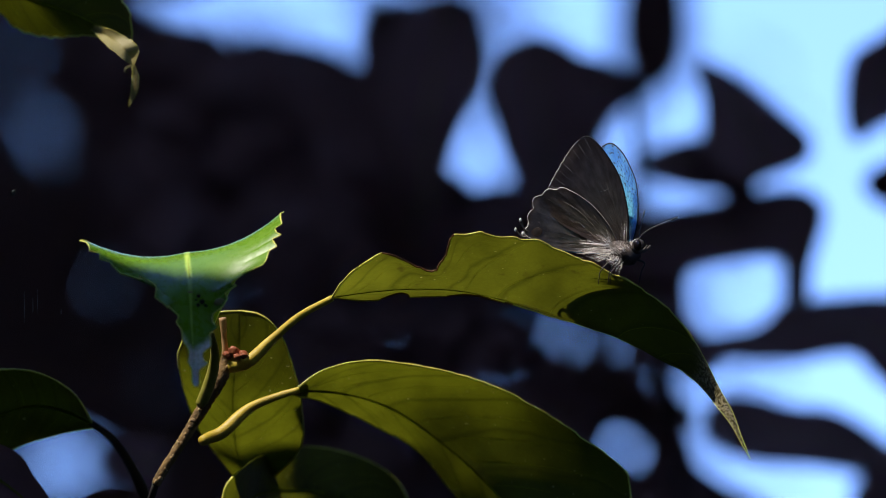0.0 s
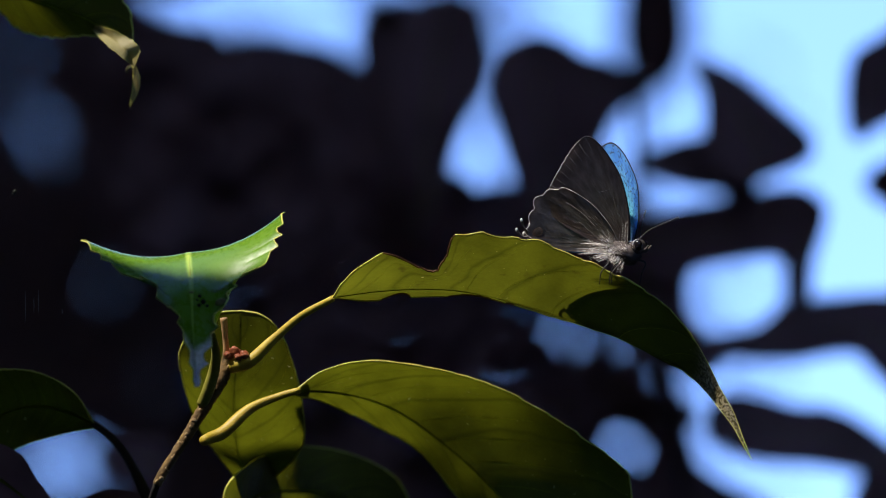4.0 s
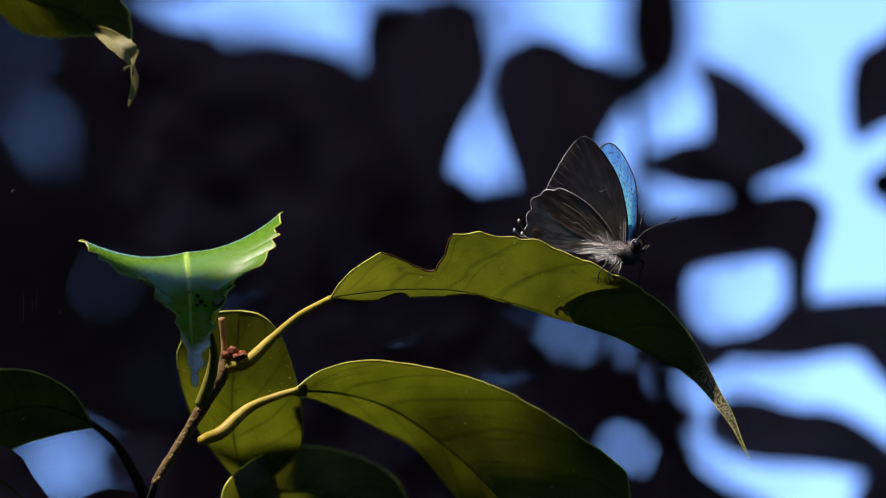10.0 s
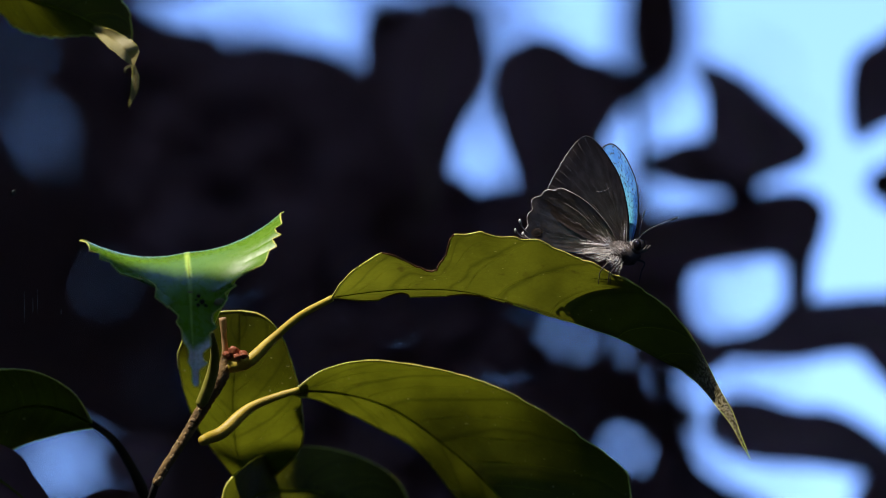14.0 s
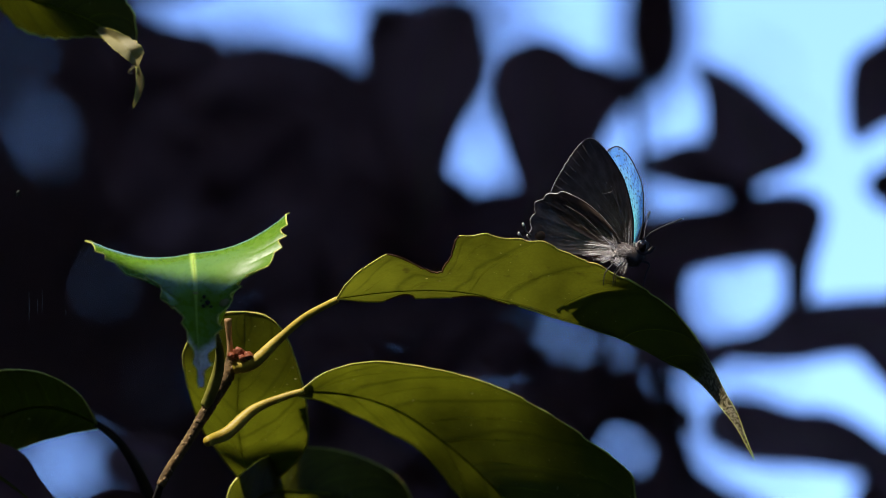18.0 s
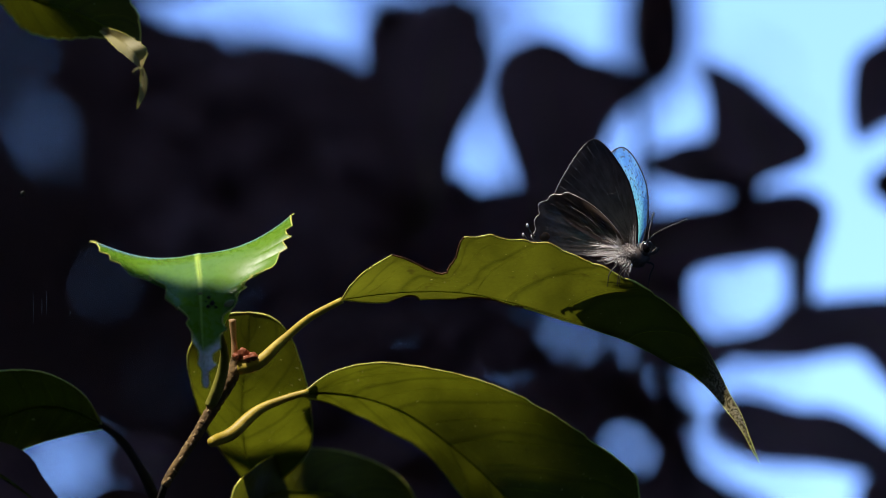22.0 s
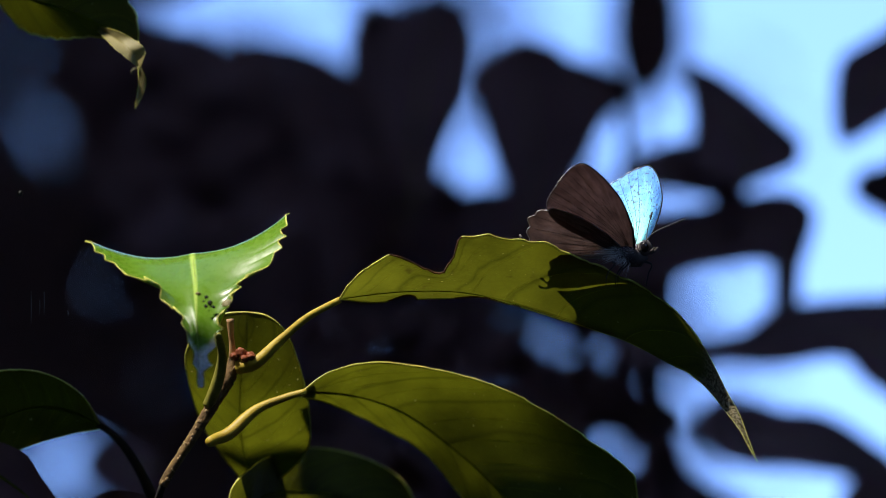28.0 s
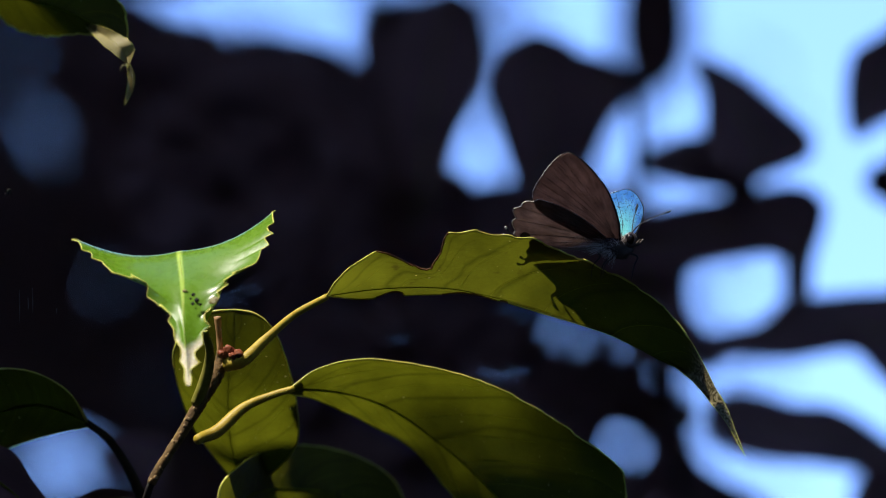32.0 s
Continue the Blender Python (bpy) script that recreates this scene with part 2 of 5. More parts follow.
def leaf(parent, base, mid, left, right, mat, name="leaf", label="", teeth=0, tooth=0.05, bites=(), bulge=0.0, veins=7,
         vein_mat=None, margin_mat=None, margin=0.02, seed=0, tears=0.012, rib=0.03, ribs=(1, 0.85, 0.5, 0.27), n=90, steps=0.0, fade=2.0):
    """A leaf between three smooth lines, its midrib and its two sides, from base to tip. bites: (side, where, reach, depth)."""
    m = 9
    rnd = random.Random(seed)
    M, L, R = spline(mid, n), spline(left, n), spline(right, n)
    verts, uvs, faces, edges = [], [], [], {-1: [], 1: []}
    for i in range(n + 1):
        s = i / n
        for j in range(-m, m + 1):
            t = j / m
            e = L[i] if j < 0 else R[i]
            sgn = -1 if j < 0 else 1
            bitten = 0.0
            reach = 1.0 + tears * noise.noise(Vector((s * 30, sgn * 5, seed)))
            if teeth and 0.03 < s < 0.98:
                saw = (s * teeth + (0.3 if sgn > 0 else 0)) % 1
                reach += tooth * (saw ** 1.5 - 0.4) * (0.7 + 0.6 * noise.noise(Vector((math.floor(s * teeth) * 3.1, sgn * 7, seed))))
            if steps and 0.35 < s < 0.99:
                # coarse teeth of uneven length that point to the tip
                u = s * teeth + 0.8 * noise.noise(Vector((s * teeth * 0.6, sgn * 9, seed)))
                size = 0.65 + 0.7 * noise.noise(Vector((math.floor(u) * 2.7, sgn * 4, seed + 2)))
                reach += steps * min(1.0, 0.3 + 2.2 * (s - 0.35)) * size * ((u % 1) ** 1.8 - 0.35) / max(0.12, (e - M[i]).length)
            for side, where, wide, depth in bites:
                if side == sgn:
                    q = abs(s - where) / wide
                    bitten += depth * max(0, 1 - q ** 1.7) * (1 + 0.12 * noise.noise(Vector((s * 120, side, 3))))
            v = M[i].lerp(e, abs(t) * (1 + (reach - 1) * abs(t) ** 5 - bitten))
            nr = (L[i] - R[i]).cross(M[min(i + 1, n)] - M[max(i - 1, 0)])
            if nr.length > 1e-9:
                nr.normalize()
            v = v + nr * (bulge * (1 - (2 * abs(t) - 1) ** 2) * (e - M[i]).length)
            v = v + nr * 0.03 * noise.noise(v * 1.3 + Vector((seed, 2, 1)))
            verts.append(v)
            uvs.append((s, 0.5 + 0.5 * t))
            if abs(j) == m:
                edges[sgn].append(v)
    w = 2 * m + 1
    for i in range(n):
        for j in range(w - 1):
            a = i * w + j
            faces.append((a, a + 1, a + w + 1, a + w))
    ob = part(name, mesh_of(name, [(v - base) * CM for v in verts], faces, uvs=uvs), mat, parent, label)
    rod("midrib", [M[int(n * k / 12)] for k in range(13)], [rib * q for q in ribs], vein_mat or VEIN, ob, base, n=40)
    for sgn in (-1, 1):
        ed = edges[sgn]
        if margin:
            v2, f2 = [], []
            pts = ed
            for i, p in enumerate(pts):
                d = (pts[min(i + 1, n)] - pts[max(i - 1, 0)])
                d = d.normalized() if d.length > 1e-9 else Vector((1, 0, 0))
                a = d.orthogonal().normalized()
                b = d.cross(a)
                for k in range(5):
                    q = 2 * math.pi * k / 5
                    v2.append((p + (a * math.cos(q) + b * math.sin(q)) * margin * (0.3 if i / n > fade else 1) * (0.75 + 0.4 * noise.noise(p * 4)) - base) * CM)
            for i in range(n):
                for k in range(5):
                    a, b = i * 5 + k, i * 5 + (k + 1) % 5
                    f2.append((a, b, b + 5, a + 5))
            eaten = [any(side == sgn and abs(i / n - where) < wide * 1.02 for side, where, wide, _ in bites) for i in range(n)]
            part("margin", mesh_of("margin", v2, f2, slots=[int(eaten[i]) for i in range(n) for _ in range(5)]), [margin_mat or MARGIN, SCAR], ob)
        for k in range(veins):
            s0 = 0.06 + 0.8 * k / max(1, veins) + rnd.uniform(-0.03, 0.03)
            slant = rnd.uniform(0.15, 0.25)
            pts = []
            for q in range(7):
                f = q / 6
                x = min(n - 1.001, (s0 + slant * f ** 1.25) * n)
                y = m + sgn * m * f * 0.92
                i, j = int(x), min(w - 2, int(y))
                a = verts[i * w + j].lerp(verts[i * w + j + 1], y - j)
                b = verts[(i + 1) * w + j].lerp(verts[(i + 1) * w + j + 1], y - j)
                pts.append(a.lerp(b, x - i))
            rod("vein", pts, [0.0026, 0.0012], vein_mat or VEIN, ob, base, sides=5, n=16)
    return ob


def empty(name, base, label, category, group="", kind=""):
    ob = new(name)
    ob.empty_display_size = 0.01
    ob.matrix_basis = STAGE @ Matrix.Translation(Vector(base) * CM)
    return tagged(ob, label, category, group, kind)


# ---- the twig with its leaves ----
TWIG_BASE = Vector((-4.572, 0.40, -3.741))
twig = empty("leafy_twig", TWIG_BASE, "sunlit evergreen twig with five glossy green leaves and red buds", "twig")
rod("stem", [(-4.590, 0.40, -3.768), (-4.464, 0.40, -3.533), (-4.106, 0.50, -2.976), (-3.730, 0.60, -2.345), (-3.498, 0.70, -1.894), (-3.444, 0.70, -1.640)],
    [0.075, 0.08, 0.085, 0.10, 0.13, 0.10], BARK, twig, TWIG_BASE, sides=14, n=60, wobble=0.10, label="rough brown twig bark")
rnd = random.Random(5)
for k in range(52):
    f = rnd.random()
    c = Vector((-4.554, 0.40, -3.696)).lerp(Vector((-3.497, 0.65, -1.893)), f)
    a = rnd.uniform(0, 6.28)
    c += Vector((math.cos(a) * 0.085, -abs(math.sin(a)) * 0.085, 0.05 * math.cos(a)))
    blob("lenticel", c, (0.024, 0.02, 0.032), LENTICEL, twig, TWIG_BASE, rough=0.5, seed=k)
for c, q in (((-3.345, 0.50, -1.640), 0.10), ((-3.185, 0.46, -1.700), 0.095), ((-3.450, 0.52, -1.700), 0.08), ((-3.290, 0.42, -1.730), 0.07)):
    blob("bud", c, (q * 0.95, q * 0.8, q * 0.75), BUD, twig, TWIG_BASE, rot=(0, 30, 20), rough=0.45, seed=int(q * 1000), label="reddish-brown scaly bud")
rod("broken_petiole", [(-3.478, 0.65, -1.730), (-3.504, 0.60, -1.440), (-3.529, 0.55, -1.104)], [0.06, 0.045, 0.06], DRY_STALK, twig, TWIG_BASE, n=14, wobble=0.05, label="snapped-off leaf stalk")
# the twig goes on into shade here, put in as a near-black colour
rod("shaded_stem_foot", [(-4.593, 0.45, -3.752), (-4.740, 0.90, -4.168), (-4.974, 1.60, -4.746)], [0.06, 0.07, 0.09], DARK_STEM, twig, TWIG_BASE, n=12)
# stalks
rod("petiole", [(-3.404, 0.60, -1.874), (-3.111, 0.50, -1.800), (-2.750, 0.50, -1.465), (-2.295, 0.40, -1.075), (-1.768, 0.20, -0.785)], [0.12, 0.10, 0.07, 0.06, 0.055], PETIOLE, twig, TWIG_BASE, n=30, sides=10)
rod("petiole", [(-3.860, 0.80, -3.080), (-3.760, 0.95, -3.035), (-3.538, 1.05, -2.938), (-3.135, 1.25, -2.579), (-2.680, 1.30, -2.380), (-2.316, 1.30, -2.270)], [0.085, 0.105, 0.10, 0.075, 0.06, 0.05], PETIOLE, twig, TWIG_BASE, n=30, sides=10)
rod("petiole", [(-3.872, 0.55, -2.488), (-3.778, 0.45, -2.269), (-3.673, 0.30, -1.931), (-3.639, 0.10, -1.630), (-3.704, -0.10, -1.340)], [0.10, 0.10, 0.09, 0.07, 0.06], PETIOLE_GREEN, twig, TWIG_BASE, n=30, sides=10)
# the arching leaf that carries the butterfly, bitten on one side
leaf(twig, TWIG_BASE,
     [(-1.767, 0.20, -0.775), (-1.119, 0.25, -0.686), (-0.307, 0.35, -0.641), (0.416, 0.40, -0.696), (1.229, 0.45, -0.895), (2.134, 0.50, -1.185), (2.947, 0.45, -1.491), (3.664, 0.30, -1.868), (4.099, -0.10, -2.076), (4.357, -0.36, -2.367), (4.555, -0.55, -2.676), (4.718, -0.70, -3.029), (4.856, -0.80, -3.312)],
     [(-1.765, 0.10, -0.766), (-1.604, -0.40, -0.529), (-1.239, -0.90, -0.223), (-0.748, -1.10, 0.027), (-0.214, -1.10, 0.169), (0.321, -1.00, 0.232), (0.946, -0.80, 0.187), (1.574, -0.60, 0.089), (2.383, -0.45, -0.242), (3.102, -0.36, -0.592), (3.624, -0.32, -0.996), (3.983, -0.30, -1.462), (4.198, -0.30, -1.830), (4.402, -0.36, -2.232), (4.584, -0.50, -2.570), (4.736, -0.70, -2.993), (4.856, -0.80, -3.312)],
     [(-1.765, 0.10, -0.775), (-1.439, 0.55, -0.814), (-0.853, 0.80, -0.798), (-0.218, 0.90, -0.754), (0.418, 0.95, -0.781), (0.963, 0.95, -0.863), (1.599, 0.95, -1.045), (2.415, 0.90, -1.280), (3.318, 0.75, -1.641), (3.807, 0.50, -1.935), (4.148, 0.00, -2.258), (4.373, -0.40, -2.536), (4.579, -0.60, -2.817), (4.725, -0.74, -3.090), (4.856, -0.80, -3.312)],
     LEAF, label="arching green leaf with a bitten edge and dry tip", teeth=17, tooth=0.03, bites=((-1, 0.236, 0.062, 0.50), (-1, 0.216, 0.032, 0.14), (1, 0.150, 0.030, 0.60), (1, 0.305, 0.052, 0.70), (1, 0.372, 0.008, 0.30)), bulge=0.04, seed=3, veins=8, tears=0.035, rib=0.009, n=260, fade=0.77)
# the broad leaf below it
leaf(twig, TWIG_BASE,
     [(-2.407, 1.30, -2.288), (-1.689, 2.00, -2.341), (-0.867, 2.50, -2.592), (0.055, 2.70, -3.226), (0.795, 2.70, -3.919), (1.531, 2.50, -4.788), (2.081, 2.30, -5.699)],
     [(-2.407, 1.30, -2.270), (-1.862, 1.40, -1.926), (-0.951, 1.60, -1.811), (0.696, 1.70, -2.169), (2.181, 1.80, -2.996), (3.057, 2.00, -3.957), (2.081, 2.30, -5.699)],
     [(-2.407, 1.30, -2.361), (-1.968, 2.20, -2.483), (-1.149, 3.00, -2.883), (-0.409, 3.40, -3.341), (0.149, 3.50, -3.996), (0.892, 3.20, -4.913), (2.081, 2.30, -5.699)],
     LEAF_PLAIN, label="broad green leaf, backlit and smooth-edged", teeth=15, tooth=0.02, bulge=0.05, seed=8, veins=8, rib=0.022)
# the oval leaf behind the twig
leaf(twig, TWIG_BASE,
     [(-3.223, 4.60, -4.113), (-3.397, 3.00, -3.239), (-3.413, 2.00, -2.376), (-3.330, 1.55, -1.637), (-3.280, 1.30, -0.996)],
     [(-3.223, 4.60, -4.113), (-3.991, 3.00, -2.993), (-4.283, 1.75, -1.912), (-4.188, 1.50, -1.454), (-3.948, 1.40, -1.142), (-3.618, 1.32, -1.023), (-3.280, 1.30, -0.996)],
     [(-3.223, 4.60, -4.113), (-2.383, 3.20, -3.342), (-2.298, 2.20, -2.566), (-2.479, 1.50, -1.730), (-2.685, 1.30, -1.288), (-2.959, 1.25, -1.060), (-3.280, 1.30, -0.996)],
     LEAF_PLAIN, label="oval green leaf behind the twig", teeth=0, bulge=0.015, seed=12, veins=5, rib=0.010)
# the leaf below, mostly in the shade of the others
leaf(twig, TWIG_BASE,
     [(-3.531, 2.20, -4.497), (-3.083, 2.60, -4.053), (-2.489, 4.80, -4.027), (-1.463, 5.60, -4.219), (-0.419, 5.90, -4.850)],
     [(-3.631, 1.90, -4.438), (-3.517, 1.80, -3.838), (-3.167, 2.30, -3.489), (-2.880, 3.60, -3.365), (-2.589, 5.00, -3.326), (-2.030, 5.40, -3.329), (-1.273, 5.60, -3.554), (-0.704, 5.70, -3.985), (-0.419, 5.90, -4.850)],
     [(-3.446, 2.40, -4.552), (-2.921, 3.40, -4.457), (-2.122, 5.30, -4.633), (-1.182, 5.90, -4.850), (-0.419, 5.90, -4.850)],
     LEAF_PLAIN, label="shaded green leaf at the foot of the twig", bulge=0.05, seed=15, veins=6)
# the pale young leaf: it rises behind, folds over and hangs its tip towards the lens
young = leaf(twig, TWIG_BASE,
     [(-3.704, -0.10, -1.340), (-3.822, -0.30, -0.799), (-3.972, -0.60, -0.259), (-4.032, -1.10, -0.062), (-3.955, -1.90, -0.521), (-3.892, -2.60, -1.306), (-3.815, -3.00, -2.121)],
     [(-3.704, -0.10, -1.340), (-4.347, -0.20, -0.754), (-5.325, -0.40, -0.081), (-5.647, -1.35, 0.124), (-5.001, -2.00, -0.379), (-4.529, -2.10, -0.537), (-4.401, -2.20, -0.819), (-4.131, -2.35, -1.011), (-4.070, -2.55, -1.324), (-3.949, -2.70, -1.585), (-3.850, -3.00, -2.121)],
     [(-3.704, -0.10, -1.340), (-3.314, -0.20, -0.530), (-2.725, -0.40, 0.278), (-2.543, -1.20, 0.551), (-2.755, -1.90, -0.168), (-3.174, -2.05, -0.414), (-3.362, -2.20, -0.713), (-3.533, -2.35, -0.993), (-3.578, -2.55, -1.324), (-3.678, -2.70, -1.585), (-3.780, -3.00, -2.121)],
     LEAF_YOUNG, label="pale young leaf with a toothed edge and bleached tip", teeth=19, tooth=0.0, steps=0.27, n=240, bulge=-0.075, seed=21, veins=0,
     vein_mat=VEIN_PALE, margin=0.015, rib=0.014, ribs=(1, 1, 1, 0.8, 0.3, 0.2, 0.1))

blob("bleached_patch", (-3.481, -2.32, -0.818), (0.08, 0.012, 0.06), LEAF_DRY, twig, TWIG_BASE, rot=(-35, -30, 0), rough=0.4, label="bleached spot")
blob("bleached_patch", (-3.939, -2.10, -0.670), (0.04, 0.012, 0.02), LEAF_DRY, twig, TWIG_BASE, rot=(-35, 0, 0), rough=0.4, label="bleached spot")
for c, q in (((-3.801, -2.25, -0.730), 0.035), ((-3.744, -2.35, -0.817), 0.05), ((-3.804, -2.38, -0.870), 0.035), ((-3.690, -2.38, -0.879), 0.03), ((-3.843, -2.30, -0.791), 0.02)):
    blob("dropping", c, (q * 0.75, q * 0.4, q * 0.75), SPECK, twig, TWIG_BASE, rough=0.6, seed=int(q * 999))

# ---- neighbouring leaves at the edge of the twig ----
TOP_BASE = Vector((-7.877, 3.70, 4.676))
hanging = empty("hanging_leaf", TOP_BASE, "ragged hanging leaf with a dry, torn, pale tip", "leaf")
leaf(hanging, TOP_BASE,
     [(-7.869, 3.60, 4.671), (-6.910, 3.20, 4.143), (-6.149, 2.90, 3.899), (-5.485, 2.60, 3.565), (-5.051, 2.40, 3.216)],
     [(-7.869, 3.60, 4.671), (-6.685, 2.60, 4.718), (-5.848, 2.50, 4.529), (-5.184, 2.50, 3.994), (-5.056, 2.50, 3.219)],
     [(-7.869, 3.60, 4.671), (-7.137, 3.80, 3.727), (-6.458, 3.40, 3.490), (-5.733, 2.90, 3.492), (-5.051, 2.40, 3.216)],
     LEAF_PLAIN, label="ragged green blade", teeth=14, tooth=0.12, seed=31, veins=5)
leaf(hanging, TOP_BASE,
     [(-5.778, 2.90, 3.648), (-5.355, 1.90, 3.402), (-5.106, 1.70, 3.185), (-5.039, 2.20, 2.970)],
     [(-5.778, 2.90, 3.676), (-5.452, 2.00, 3.589), (-5.148, 1.80, 3.453), (-4.923, 1.70, 3.249), (-5.039, 2.20, 2.970)],
     [(-5.796, 2.90, 3.620), (-5.514, 1.80, 3.362), (-5.266, 1.60, 3.145), (-5.088, 1.70, 3.011), (-5.039, 2.20, 2.970)],
     LEAF_DRY, name="torn_flap", label="dry yellowed flap, torn and ragged", teeth=6, tooth=0.10, tears=0.12, seed=32, veins=0, margin=0.004, rib=0.003)
leaf(hanging, TOP_BASE,
     [(-5.044, 2.30, 2.992), (-5.007, 2.30, 2.817), (-5.026, 2.30, 2.587), (-5.109, 2.30, 2.310)],
     [(-5.072, 2.30, 2.992), (-5.058, 2.20, 2.786), (-5.076, 2.20, 2.566), (-5.118, 2.30, 2.310)],
     [(-5.017, 2.30, 2.992), (-4.953, 2.50, 2.795), (-4.980, 2.50, 2.564), (-5.100, 2.30, 2.310)],
     LEAF_DRY, name="torn_tip", label="dry curled tip", teeth=5, tooth=0.1, seed=33, veins=0, margin=0.006, rib=0.003)
rod("torn_thread", [(-5.137, 3.40, 3.006), (-5.206, 3.30, 2.975), (-5.234, 3.30, 2.910), (-5.188, 3.30, 2.919)], [0.02, 0.02, 0.015, 0.008], LEAF_DRY, hanging, TOP_BASE, n=12)

SILK_BASE = Vector((-6.627, 1.00, -0.945))
silk = empty("spider_silk", SILK_BASE, "fine vertical strands of spider silk glinting in the sun", "spider silk")
for x, y, ln in ((43, 515, 56), (58, 528, 26), (66, 512, 44), (108, 547, 10)):
    a = Vector(SILK_BASE) + Vector(((x - 55) * 0.0091, 0, (545 - y) * 0.0091))
    rod("strand", [a, a + Vector((0.005, 0.01, -ln * 0.0045)), a + Vector((0.0, 0.02, -ln * 0.0091))], [0.001, 0.004, 0.001], SILK, silk, SILK_BASE, sides=5, n=8)

SPIDER_BASE = Vector((-6.907, 1.00, 0.900))
spider = empty("spider", SPIDER_BASE, "tiny dark spider hanging head down on its silk", "spider")
blob("abdomen", SPIDER_BASE + Vector((0, 0, 0.022)), (0.030, 0.028, 0.040), SPECK, spider, SPIDER_BASE, rot=(0, 25, 0))
blob("head", SPIDER_BASE + Vector((-0.012, 0, -0.026)), (0.018, 0.016, 0.020), SPECK, spider, SPIDER_BASE)
for side in (-1, 1):
    for k in range(4):
        up = 0.055 - 0.036 * k
        root = SPIDER_BASE + Vector((-0.008, 0, -0.012))
        rod("leg", [root, root + Vector((side * 0.045, -0.02, up * 0.7 + 0.012)), root + Vector((side * (0.062 + 0.008 * (k % 2)), -0.01, up * 1.6))], [0.005, 0.004, 0.002], SPECK, spider, SPIDER_BASE, sides=5, n=8)

LOW_BASE = Vector((-4.839, 3.00, -4.162))
low = empty("shaded_spray", LOW_BASE, "shaded spray of dark glossy leaves on a thin stalk", "twig")
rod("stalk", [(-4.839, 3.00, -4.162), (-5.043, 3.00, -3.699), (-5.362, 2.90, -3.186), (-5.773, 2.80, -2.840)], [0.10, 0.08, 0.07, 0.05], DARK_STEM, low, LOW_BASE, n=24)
leaf(low, LOW_BASE,
     [(-5.727, 2.80, -2.877), (-6.236, 2.80, -2.628), (-6.883, 2.80, -2.600), (-7.809, 2.80, -2.951)],
     [(-5.727, 2.80, -2.877), (-6.015, 2.20, -2.336), (-6.732, 1.90, -1.963), (-7.748, 2.00, -2.010)],
     [(-5.727, 2.80, -2.933), (-6.260, 3.20, -3.037), (-7.017, 3.40, -3.266), (-7.839, 3.20, -3.613)],
     LEAF_PLAIN, label="half-shaded green leaf", seed=41, veins=5, bulge=0.03)
leaf(low, LOW_BASE,
     [(-7.793, 2.60, -3.500), (-7.239, 2.60, -3.777), (-6.685, 2.60, -4.238), (-6.316, 2.60, -4.792)],
     [(-7.793, 2.60, -3.000), (-6.960, 2.40, -3.300), (-6.620, 2.40, -3.760), (-6.080, 2.60, -4.515)],
     [(-7.793, 2.60, -3.869), (-7.431, 2.70, -4.243), (-6.969, 2.70, -4.612), (-6.316, 2.60, -4.792)],
     LEAF_SHADE_TONE, label="dark leaf in shade", seed=42, veins=0, margin=0)
leaf(low, LOW_BASE,
     [(-4.839, 3.00, -4.162), (-5.228, 3.00, -4.107), (-5.784, 3.00, -4.181), (-6.526, 3.00, -4.533)],
     [(-4.839, 3.00, -4.088), (-5.223, 2.90, -3.954), (-5.686, 2.90, -3.973), (-6.526, 3.00, -4.440)],
     [(-4.839, 3.00, -4.255), (-5.228, 3.00, -4.348), (-5.784, 3.00, -4.440), (-6.526, 3.00, -4.626)],
     LEAF_SHADE_TONE, label="dark leaf in shade", seed=43, veins=0, margin=0)

# ---- the butterfly ----


